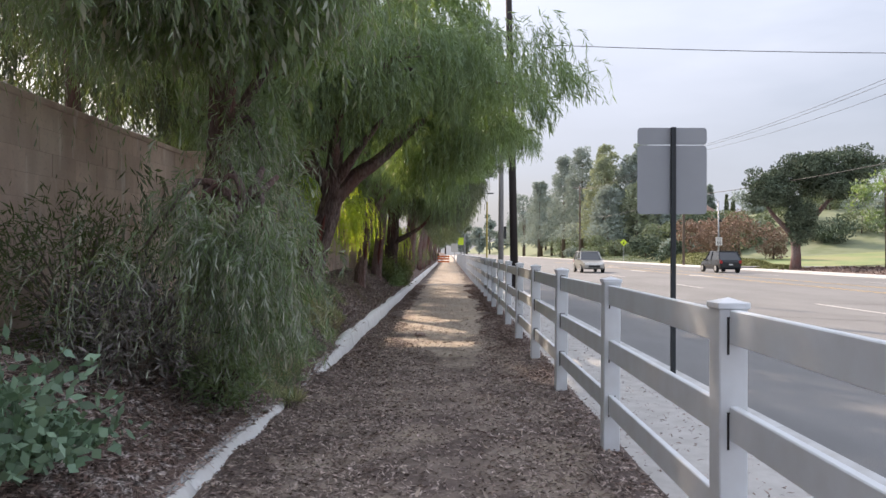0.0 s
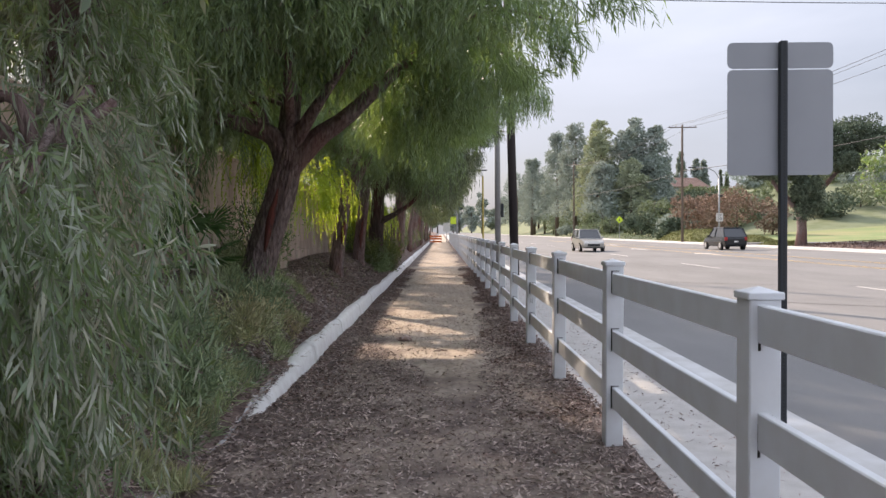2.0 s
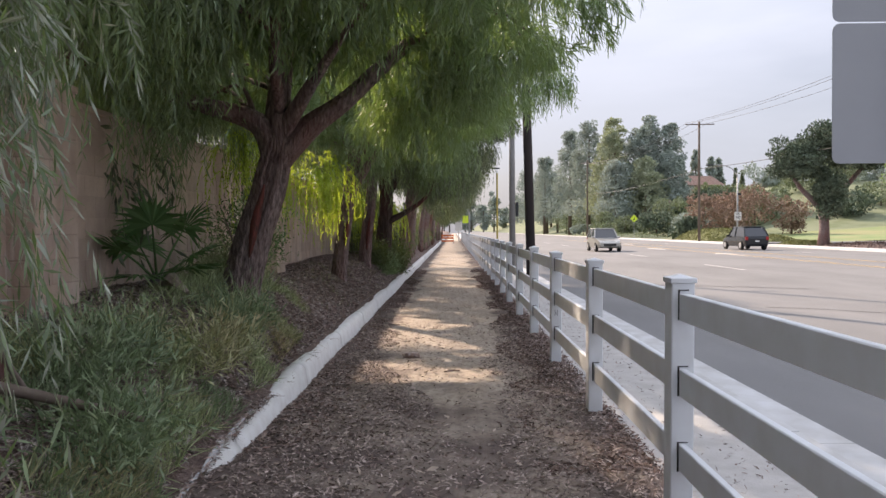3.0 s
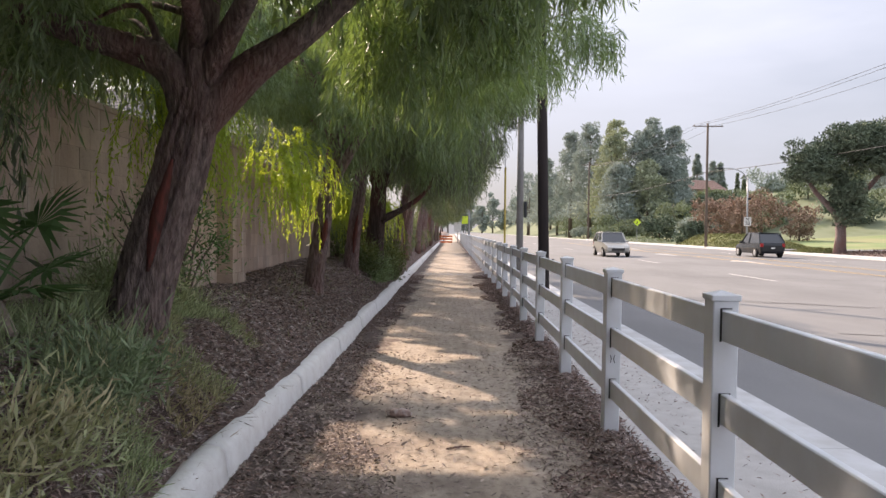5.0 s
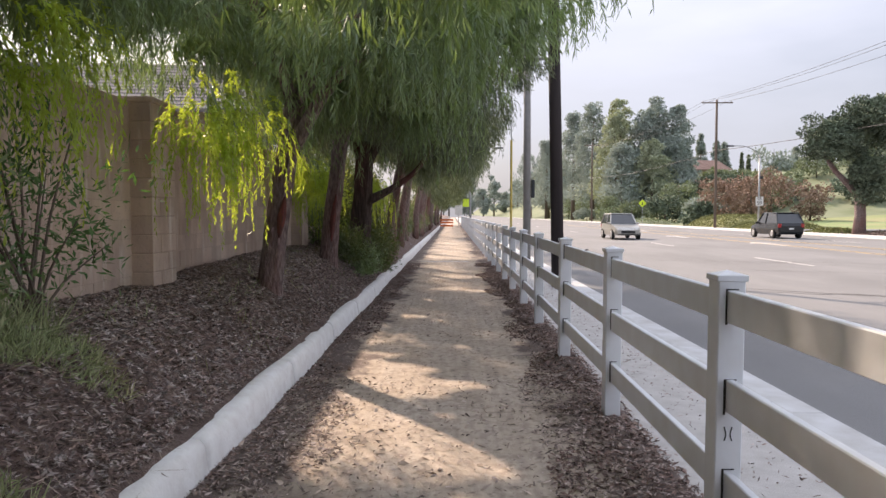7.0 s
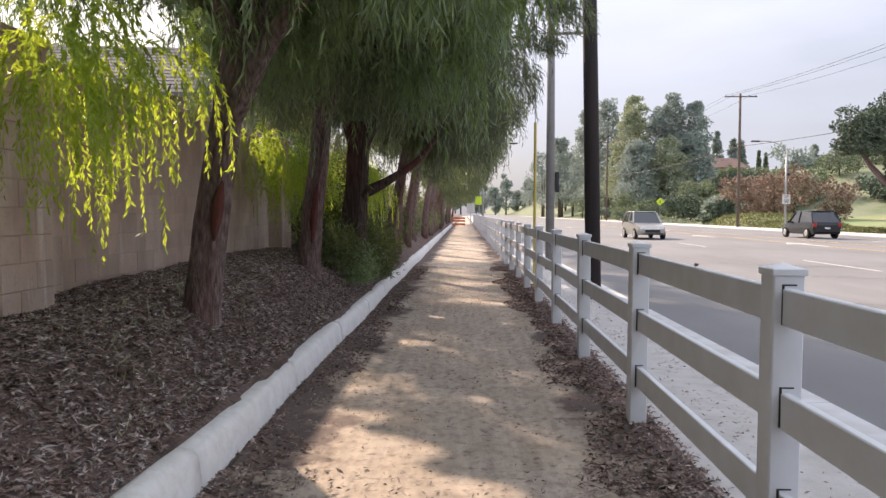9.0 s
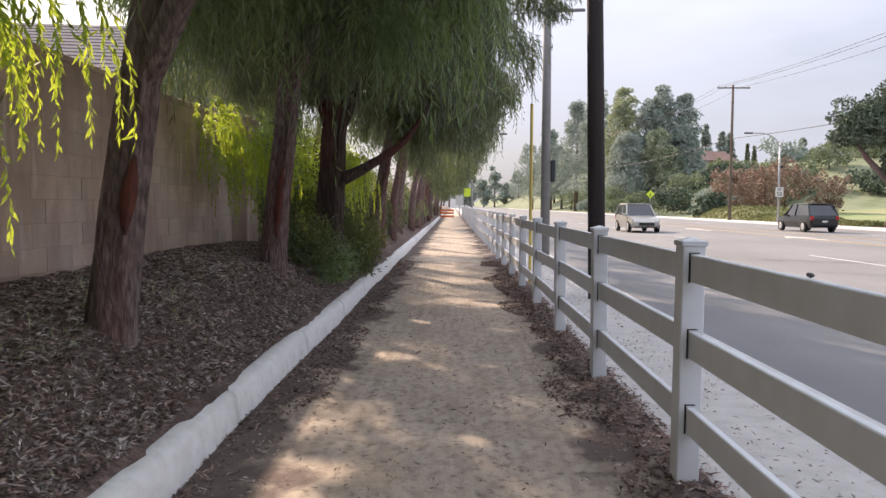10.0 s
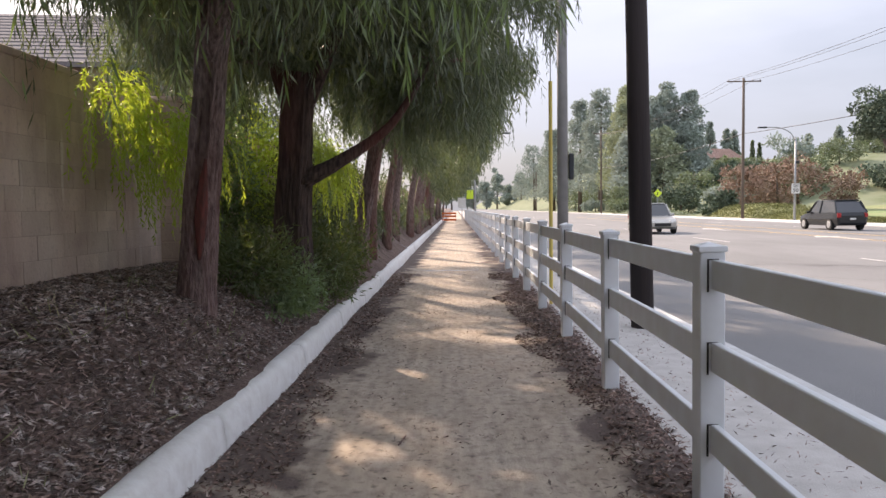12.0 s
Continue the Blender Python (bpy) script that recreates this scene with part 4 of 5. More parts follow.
for idx, (tag, foot, trunk_pts, radius, forks, blobs, low, mat) in enumerate(TREES):
    rng = np.random.default_rng(40 + idx)
    words = {"a": "weeping silvery green tree hanging low beside the path",
             "b": "large leaning willowy tree with forked trunk on the weedy bank",
             "c": "willowy weeping tree with a slim leaning furrowed trunk in the mulch",
             "d": "willowy weeping tree with an upright trunk and a red bark scar",
             "e": "thick dark forked tree with one low limb over leafy bushes",
             "f": "slender willowy tree with pale bark close to the painted kerb"}[tag]
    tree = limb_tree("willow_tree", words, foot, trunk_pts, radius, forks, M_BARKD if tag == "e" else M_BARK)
    centres = []
    quads = []
    for bi, (c, r, n) in enumerate(blobs):
        pts = blob_points(rng, n, c, r)
        centres += [tuple(p) for p in pts]
        quads.append(weeping(rng, pts, (0.15, 0.15, 0.12), (37 if idx < 3 else 31) if idx else 25, 16 if idx else 26, 0.5, 0.14 if idx else 0.1, 0.0145 if idx else 0.011, c, low=low, sag=0.75))
    ends = [f[0][-1] for f in forks] + [trunk_pts[-1]] + [f[0][1] for f in forks]
    add_twigs(tree, ends, centres[::4], idx)
    for c, r, n in blobs[:1]:
        inner = blob_points(rng, n, c, [0.7 * v for v in r], 0.1)
        quads.append(weeping(rng, inner, (0.25, 0.25, 0.2), 26, 14, 0.55, 0.15, 0.035, c, low=low + 0.7, sag=0.75))
    long_ones = np.concatenate([blob_points(rng, max(3, n // 4), c, r, 0.7) for c, r, n in blobs])
    long_ones = long_ones[(long_ones[:, 0] < 0.5) | (idx == 1)]
    quads.append(weeping(rng, long_ones, (0.12, 0.12, 0.1), 16, 30, 1.15, 0.15 if idx else 0.1, 0.014 if idx else 0.01, blobs[0][0], low=low - 0.25, sag=0.85))
    cx, cy, cz = blobs[0][0]
    upper = blob_points(rng, 46, (cx, cy, cz + (1.7 if idx else 1.0)), (2.1 if idx else 1.5, 2.4, 1.1 if idx else 0.8), 0.1)
    quads.append(weeping(rng, upper, (0.35, 0.35, 0.25), 30, 13, 0.6, 0.15, 0.04, (cx, cy, cz), sag=0.6, low=4.7))
    q = np.concatenate(quads)
    mid = q.mean(axis=1)
    q = q[~((mid[:, 0] > 0.2) & (mid[:, 1] > 10) & (mid[:, 1] < 14.2) & (mid[:, 2] < 2.9))]
    mid = q.mean(axis=1)
    q = q[~((mid[:, 0] > 0.3) & (mid[:, 1] < 10.3) & (mid[:, 2] < 3.6))]
    mid = q.mean(axis=1)
    q = q[~((mid[:, 0] > 0.65) & (mid[:, 1] > 13.3) & (mid[:, 1] < 16.5))]
    mid = q.mean(axis=1)
    q = q[~((mid[:, 0] > 1.5) & (mid[:, 1] > 11.2) & (mid[:, 1] < 18))]
    mid = q.mean(axis=1)
    q = q[~((mid[:, 0] > 0.9) & (mid[:, 2] < 3.4) & (mid[:, 1] < 19.8))]
    mid = q.mean(axis=1)
    q = q[~((mid[:, 0] > 0.75) & (mid[:, 2] < 4.0) & (mid[:, 1] > 19) & (mid[:, 1] < 23.8))]
    mid = q.mean(axis=1)
    q = q[~((abs(mid[:, 0]) < 0.6) & (mid[:, 1] < 17.2) & (mid[:, 2] < 2.5))]
    if idx == 2:
        sprigs = np.concatenate([blob_points(rng, 10, (1.45, 15.7, 4.2), (0.5, 0.7, 0.25)), blob_points(rng, 8, (1.2, 18.4, 4.4), (0.5, 0.8, 0.25))])
        part("limb", tube_bm(smooth_line([(1.35, -0.4, 3.3), (2.5, -1.2, 3.6), (3.5, -1.9, 3.6)], 5), [0.05 - 0.004 * n for n in range(11)], 8, 0.15), M_BARK, tree, smooth=True)
        q = np.concatenate([q, weeping(rng, sprigs, (0.15, 0.15, 0.1), 22, 16, 0.55, 0.14, 0.0145, (0.8, 16.5, 4.2), sag=0.75, low=3.5)])
    q = q[~shades_gap(q.mean(axis=1))]
    if idx == 0:
        q = q[~((q[:, 0, 1] > 5.15) & (q[:, 0, 2] < 1.3))]
        q = q[q[:, 2, 2] > 0.62 + 0.25 * np.sin(q[:, 0, 1] * 5)]
        silver = rng.uniform(size=len(q)) < np.where(q[:, 0, 2] < 2.6, 0.5, 0.3)
        quads_mesh("low_spray", local(q[silver], tree), mat, tree, "silvery hanging leaves")
        quads_mesh("crown", local(q[~silver], tree), M_LEAF, tree, "hanging narrow leaves")
    else:
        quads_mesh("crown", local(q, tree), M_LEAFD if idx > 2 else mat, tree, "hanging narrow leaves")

trunks = [o for o in scene.collection.objects if o.name.startswith("willow_tree") and o.parent is None]
for k, line in ((2, [(-2.02, 17.585, 1.35), (-1.98, 17.58, 1.6), (-1.94, 17.58, 1.85)]), (3, [(-2.1, 21.875, 1.15), (-2.06, 21.865, 1.55), (-2.0, 21.83, 2.0)]),
                (1, [(-2.13, 11.235, 1.35), (-2.05, 11.225, 1.75), (-1.95, 11.22, 2.15)])):
    o = trunks[k].location
    part("bark_scar", tube_bm(smooth_line([Vector(p) - o for p in line], 4), [0.008, 0.02, 0.03, 0.036, 0.04, 0.036, 0.028, 0.02, 0.008], 12, 0.9), M_SCAR, trunks[k], "raw reddish scar in the bark", smooth=True)

for k, (c, r, n) in {3: ((-2.2, 16.1, 2.7), (0.4, 0.8, 0.35), 8), 4: ((-2.85, 22.3, 2.5), (0.2, 0.5, 0.2), 4), 5: ((-2.7, 23.0, 2.3), (0.35, 0.5, 0.3), 5), 2: ((-2.6, 13.1, 2.9), (0.4, 0.7, 0.3), 6), 6: ((-1.9, 26.8, 2.2), (0.3, 0.7, 0.3), 5)}.items():
    rng = np.random.default_rng(500 + k)
    owner = [o for o in scene.collection.objects if o.name.startswith("willow_tree") and o.parent is None][k - 1]
    pts = blob_points(rng, n, c, r, 0.2)
    quads_mesh("young_spray", local(weeping(rng, pts, (0.12, 0.12, 0.1), 18, 56, 0.8, 0.066, 0.0155, (c[0] - 0.3, c[1], c[2]), sag=0.9), owner), M_YOUNGLIT, owner, "hanging young leaves, coloured bright yellow green as if backlit")

# row of trees further on
rng = np.random.default_rng(77)
row = tagged(new("willow_tree"), "weeping leafy tree in the row along the block wall", "tree", "row of trees along the path")
row.location = (-1.9, 32.4, 0.6)
part("trunk", tube_bm(smooth_line([(0, 0, -0.2), (0.05, 0, 1.2), (0.25, 0, 2.4), (0.4, 0, 3.6)]), [0.17 - 0.007 * i for i in range(13)], 10, 0.2), M_BARK, row, smooth=True)
pts = np.concatenate([blob_points(rng, 44, (0.9, 0, 4.5), (2.1, 2.6, 1.8)), blob_points(rng, 12, (-0.8, 0, 1.2), (0.6, 2.2, 1.2)), blob_points(rng, 10, (2.3, 0, 4.0), (0.8, 2.2, 0.7))])
q = weeping(rng, pts, (0.25, 0.25, 0.2), 17, 12, 0.7, 0.2, 0.034, (0.4, 0, 3.8), low=0.0)
mid = q.mean(axis=1)
open_at = mid[:, 0] - 1.9 + TO_X * (mid[:, 2] + 0.6)
q = q[~((open_at < 0.9 + 0.5 * np.sin(mid[:, 1] * 3.7)) & (open_at > -1.7) & (mid[:, 2] > 1.6) & (np.sin(mid[:, 1] * 2.3 + 1) > -0.5))]
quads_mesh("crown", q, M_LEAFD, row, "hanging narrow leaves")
thin = tagged(new("willow_tree"), "weeping leafy tree in the row along the block wall", "tree", "row of trees along the path")
thin.location = (-1.9, 64.0, 0.6)
part("trunk", tube_bm([(0, 0, -0.2), (0.05, 0, 1.2), (0.3, 0, 3.0)], [0.17, 0.15, 0.1], 8, 0.2), M_BARK, thin, smooth=True)
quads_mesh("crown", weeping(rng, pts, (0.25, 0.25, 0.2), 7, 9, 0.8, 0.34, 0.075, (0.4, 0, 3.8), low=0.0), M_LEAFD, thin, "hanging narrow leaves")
# Trees at y 0.6 and -4.0: unseen, added to shade the near fence.
for spot in ((-5.6, 7.8), (-5.9, 11.6), (-5.2, 9.6), (-5.6, 14.0), (-5.2, 33.5), (-5.0, 38.5), (-3.0, 0.6), (-2.6, -4.0), (-5.8, 3.5)):
    copy_thing(row, Matrix.Translation((spot[0], spot[1], 0.9 if spot[1] > 2 else 1.5)) @ Matrix.Rotation(0.5 * spot[1], 4, "Z"))
for k in range(1, 21):
    s = rng.uniform(0.85, 1.15)
    copy_thing(row if k < 7 else thin, Matrix.Translation((-1.9 + rng.uniform(-0.3, 0.2), 32.4 + k * 4.3 + rng.uniform(-0.7, 0.7), 0.6)) @ Matrix.Rotation(rng.uniform(-0.3, 0.3), 4, "Z") @ Matrix.Diagonal((s, s, s, 1)))


# ---- far trees ----
def clump_cards(rng, centres, radii, n, size, flat=0.0):
    c = np.repeat(np.asarray(centres, float), n, axis=0)
    r = np.repeat(np.asarray(radii, float), n, axis=0)
    d = unit(rng.normal(size=c.shape))
    p = c + d * r * rng.uniform(0.55, 1.0, (len(c), 1))
    way = unit(rng.normal(size=p.shape) + d * 0.8)
    ln = size * rng.uniform(0.5, 1.3, len(p))
    return leaf_quads(p, way, ln, ln * 0.55, rng)


def far_tree(name, label, loc, h, rad, mat, kind, seed, leaf=0.35, dens=1.0, group="", trunk=0.0):
    rng = np.random.default_rng(seed)
    t = tagged(new(name), label, "tree", group)
    t.location = loc
    r0 = 0.02 * h + 0.05
    lean = rng.uniform(-0.4, 0.4)
    part("trunk", tube_bm([(0, 0, -0.3), (lean * 0.4, 0, h * 0.4), (lean, 0, h * 0.85)], [r0, r0 * 0.7, r0 * 0.25], 8), M_WOODF, t, smooth=True)
    if kind == "round":
        cs = blob_points(rng, int(34 * dens), (lean, 0, h * (0.5 + trunk) + 0.0), (rad * 0.85, rad * 0.85, h * (0.42 - trunk * 0.8)), 0.35)
        rr = np.tile(np.array([[rad * 0.3, rad * 0.3, rad * 0.22]]), (len(cs), 1)) * rng.uniform(0.7, 1.2, (len(cs), 1))
        q = clump_cards(rng, cs, rr, 78, leaf * 1.12)
    elif kind == "tall":
        k = int(46 * dens)
        z = rng.uniform(0.2, 1.0, k)
        w = rad * np.clip(1.06 - z, 0.03, 1) ** 0.55 * np.sqrt(rng.uniform(0.05, 1.0, k))
        a = rng.uniform(0, 2 * np.pi, k)
        cs = np.stack([np.cos(a) * w + lean, np.sin(a) * w, z * h], -1)
        rr = np.array([[rad * 0.28, rad * 0.28, rad * 0.24]]) * (1.25 - 0.75 * z)[:, None] * rng.uniform(0.7, 1.2, (k, 1))
        q = clump_cards(rng, cs, rr, 70, leaf * 1.05)
    else:
        k = int(60 * dens)
        z = rng.uniform(0.12, 1.0, k)
        w = rad * (1.03 - z) * rng.uniform(0.6, 1.0, k)
        a = rng.uniform(0, 2 * np.pi, k)
        cs = np.stack([np.cos(a) * w, np.sin(a) * w, z * h], -1)
        rr = np.stack([rad * 0.22 * (1.1 - z * 0.7)] * 2 + [np.full(k, h * 0.02)], -1)
        q = clump_cards(rng, cs, rr, 45, leaf * 1.1)
    quads_mesh("crown", q, mat, t)
    return t


def at_hill(x, y):
    return (x, y, hill(x, y) - 0.1)


# the big spreading tree opposite
big = tagged(new("oak_tree"), "large dark spreading tree with short trunk beside the road", "tree")
big.location = (31.8, 66, 0.0)
part("trunk", tube_bm([(0, 0, -0.3), (0.1, 0, 1.5), (0, 0, 3.2), (0.6, 0, 6)], [0.55, 0.42, 0.42, 0.2], 12, 0.2), M_BARK, big, smooth=True)
part("limb", tube_bm([(0, 0, 3), (-1.8, 0.3, 5), (-3.2, 0.3, 7)], [0.3, 0.2, 0.08], 8), M_BARK, big, smooth=True)
part("limb", tube_bm([(0, 0, 3), (2.4, 0.3, 5.5), (4.6, 0.3, 8)], [0.3, 0.22, 0.1], 8), M_BARK, big, smooth=True)
rng = np.random.default_rng(5)
cs = np.concatenate([blob_points(rng, 62, (-2.1, 0, 7.5), (2.3, 2.4, 1.9), 0.2), blob_points(rng, 50, (1.2, 0, 9.2), (2.8, 2.8, 1.5), 0.3),
                     blob_points(rng, 46, (4.8, 0.5, 9.8), (3.2, 3.0, 1.7), 0.3), blob_points(rng, 46, (0.3, -0.4, 4.6), (0.9, 0.9, 1.9), 0.2), blob_points(rng, 34, (3.6, 0, 7.8), (2.6, 2.2, 1.2), 0.2)])
quads_mesh("crown", clump_cards(rng, cs, np.tile([[0.85, 0.85, 0.6]], (len(cs), 1)) * rng.uniform(0.7, 1.2, (len(cs), 1)), 230, 0.24), M_OAK, big, "dense dark green foliage")
far_tree("street_tree", "light green young tree on the planted strip across the road", (35.5, 58, 0.1), 9.0, 2.8, M_LEAF, "round", 11, 0.24, 1.0, trunk=0.12)
far_tree("street_tree", "grey green tree on the planted strip across the road", (42, 60, 0.1), 10.0, 3.6, M_FARLEAF, "round", 12, 0.26, 1.2, trunk=0.1)

for i, (x, y, h, r, kd) in enumerate((
        (33.5, 212, 29.0, 4.6, "tall"), (36.5, 200, 30.0, 4.8, "tall"), (39.5, 186, 25.0, 4.6, "tall"), (42.5, 194, 28.5, 4.8, "tall"), (46.5, 186, 24.0, 4.6, "tall"), (50, 189, 26.0, 4.4, "tall"), (54, 186, 22.0, 3.8, "tall"),
        (39.0, 178, 17.0, 4.5, "tall"), (45.5, 176, 16.0, 4.5, "tall"), (51.5, 178, 15.0, 4.0, "tall"),
        (32.5, 262, 27.0, 5.0, "tall"), (38, 268, 22.0, 5.0, "tall"), (35, 274, 24.0, 5.0, "tall"), (33, 320, 26, 7, "tall"), (44, 330, 22, 7, "tall"))):
    far_tree("eucalyptus_tree", "tall grey green tree rising behind the far pavement", at_hill(x, y), h, r * 1.45, M_OLIVEHAZE if i in (2, 3, 8) else M_GUMHAZE, kd, 100 + i, 0.62, 2.6, "tall trees beyond the road")
for i, (x, y, h, r) in enumerate(((88, 285, 17, 3.6), (94, 287, 20, 3.8), (99, 284, 17, 3.6), (103, 287, 16, 3.4), (128, 262, 16, 4), (146, 268, 24, 4.2), (154, 270, 22, 4), (160, 262, 20, 4), (121, 268, 13, 3.4))):
    far_tree("conifer_tree", "dark conifer on the hillside skyline", at_hill(x, y), h * 0.85, r, M_GUMHAZE, "cone", 140 + i, 0.9, 1.0, "conifers on the skyline")
for i, (x, y, h) in enumerate(((108, 283, 14), (110.5, 283, 13))):
    far_tree("cypress_tree", "narrow dark cypress on the hillside", at_hill(x, y), h * 0.7, 0.9, M_FARLEAF, "cone", 160 + i, 0.6, 1.0, "cypresses on the skyline")
for i, (x, y, h, r, m) in enumerate((
        (42, 130, 5.5, 3.2, M_FARLEAF), (47, 132, 5.8, 3.6, M_OAK), (36.5, 134, 5.0, 3.0, M_OAK), (41, 142, 7.5, 3.8, M_FARLEAF), (50, 128, 5.5, 4.0, M_FARLEAF), (34.5, 150, 5.0, 3.0, M_FARLEAF),
        (35, 170, 6.0, 3.4, M_FARLEAF), (58, 134, 5.5, 4.4, M_FARLEAF), (33.6, 108, 3.6, 1.5, M_OAK), (66, 124, 4.5, 4.4, M_OAK), (74, 130, 5.0, 5, M_FARLEAF), (84, 132, 5.5, 5, M_FARLEAF),
        (55, 152, 5, 4, M_OAK), (70, 150, 5, 4.5, M_FARLEAF), (84, 160, 6, 5, M_FARLEAF), (40, 215, 9, 5, M_FARLEAF), (36, 235, 8, 5, M_FARLEAF), (95, 135, 6, 5, M_FARLEAF), (110, 150, 7, 6, M_FARLEAF))):
    far_tree("shrub_tree", "rounded green shrub or small tree on the slope beyond the road", at_hill(x, y), h, r, m, "round", 200 + i, 0.42, 0.9, "shrubs on the slope")
for i, (x, y, h, r) in enumerate(((37.5, 113, 7.6, 3.2), (41, 109, 7.8, 3.4), (45, 112, 8.4, 3.8), (48.5, 108, 6.2, 3.0), (43, 117, 7.6, 3.2))):
    far_tree("russet_tree", "small tree with russet autumn foliage beside the lawn", at_hill(x, y), h, r, M_REDLEAF, "round", 240 + i, 0.34, 0.9, "russet trees")
for i in range(34):
    rr = random.Random(900 + i)
    x, y = rr.uniform(70, 190), rr.uniform(125, 270)
    far_tree("hill_tree", "rounded grey green tree on the hillside", at_hill(x, y), rr.uniform(2.5, 4) if 0.25 < x / (y - 8) < 0.4 and y < 245 else rr.uniform(5, 8.5), rr.uniform(4, 6.5), M_GUMHAZE if i % 3 else M_FARLEAF, "round", 900 + i, 0.8, 0.5, "trees on the hillside")
for i in range(26):
    rr = random.Random(950 + i)
    x, y = rr.uniform(33, 64), rr.uniform(112, 235)
    far_tree("hill_shrub", "low rounded shrub on the slope beyond the pavement", at_hill(x, y), rr.uniform(2.2, 4.5), rr.uniform(2.4, 4.2), (M_FARLEAF, M_GUMHAZE, M_OAK)[i % 3], "round", 950 + i, 0.5, 0.45, "low shrubs on the slope")
# distance beyond the road's end
for i in range(22):
    rr = random.Random(i)
    x = -10 + i * 9 + rr.uniform(-3, 3)
    far_tree("distant_tree", "far tree at the end of the road, haze painted in its leaves", (x, 620 + rr.uniform(-40, 40), 0.3 if x < 30 else hill(x, 620) - 0.3), rr.uniform(16, 40) if i < 6 else rr.uniform(14, 24), rr.uniform(7, 11), M_GUMHAZE, "tall" if i % 2 else "round", 300 + i, 2.2, 0.5, "distant trees")


# ---- planted strip, lawn, driveway opposite ----
def strip_mesh(name, x0, x1, y0, y1, h, mat, label, seed, n=5000, size=0.2):
    rng = np.random.default_rng(seed)
    holder = tagged(new(name), label, "planting")
    holder.location = ((x0 + x1) / 2, (y0 + y1) / 2, 0)
    hx, hy = (x1 - x0) / 2, (y1 - y0) / 2
    bm = bmesh.new()
    nx, ny = 6, 16
    rows = []
    for j in range(ny + 1):
        rows.append([])
        for i in range(nx + 1):
            u, v = -1 + 2 * i / nx, -1 + 2 * j / ny
            z = h * (1 - u ** 4) * (1 - v ** 6) * (0.85 + 0.3 * noise.noise(Vector((u * 3, v * 6, seed))))
            rows[-1].append(bm.verts.new((hx * u, hy * v, z)))
    for a, b in zip(rows, rows[1:]):
        for i in range(nx):
            bm.faces.new((a[i], a[i + 1], b[i + 1], b[i]))
    part("mound", bm, mat, holder, smooth=True)
    u, v = rng.uniform(-1, 1, n), rng.uniform(-1, 1, n)
    z = h * (1 - u ** 4) * (1 - v ** 6) * rng.uniform(0.6, 1.15, n)
    p = np.stack([u * hx, v * hy, z], -1)
    way = unit(rng.normal(size=p.shape) + np.array([0, 0, 0.8]))
    q = leaf_quads(p, way, size * rng.uniform(0.5, 1.3, n), size * 0.5 * np.ones(n), rng)
    quads_mesh("leaves", q, mat, holder)
    return holder


strip_mesh("groundcover", 31.4, 36.5, 79, 92, 0.75, M_HEDGE, "mounded yellow green groundcover behind the far pavement", 1, 9000)
strip_mesh("groundcover", 31.4, 39.5, 92, 108, 1.35, M_HEDGE, "mounded yellow green groundcover behind the far pavement", 2, 12000)
strip_mesh("groundcover", 31.2, 36, 124, 160, 0.7, M_FARLEAF, "low green groundcover behind the far pavement", 3, 6000)
strip_mesh("groundcover", 31.0, 34.5, 69, 73, 0.3, M_HEDGE, "low yellow green groundcover under the spreading tree", 4, 3000)
strip_mesh("groundcover", 31.0, 44, 44, 68, 0.35, M_MULCH, "dry brown planted strip under the trees across the road", 5, 5000)
strip_mesh("low_hedge", 62, 82, 96, 100, 1.0, M_FARLEAF, "low clipped green hedge on the lawn", 6, 5000)
tagged(finish("pavement_far", box_bm((29.95, -60, -0.2), (31.2, 170, 0.035), 0.01), M_CONC), "pale concrete pavement beyond the road", kind="structure")
bm = bmesh.new()
add_box(bm, (29.6, 73.4, -0.2), (90, 78.6, 0.16), 0.02)
tagged(finish("driveway", bm, M_ASPH), "grey driveway opening beyond the far pavement", kind="structure")
lawn = heightfield("lawn", frange(40, 90, 2.5), frange(79, 112, 2.5), lambda x, y: hill(x, y) + 0.08, M_LAWN)
ub = tagged(new("utility_box"), "small pale utility cabinet on the planted strip across the road", "utility cabinet")
ub.location = (32.0, 51.0, 0.0)
bm = bmesh.new()
add_box(bm, (-0.6, -0.3, 0), (0.6, 0.3, 0.85), 0.03)
part("cabinet", bm, M_HEDGE, ub)
bm = bmesh.new()
add_box(bm, (-0.55, -0.33, 0.4), (0.55, -0.3, 0.8), 0.01)
part("panel", bm, M_WHITE, ub, "white panel")

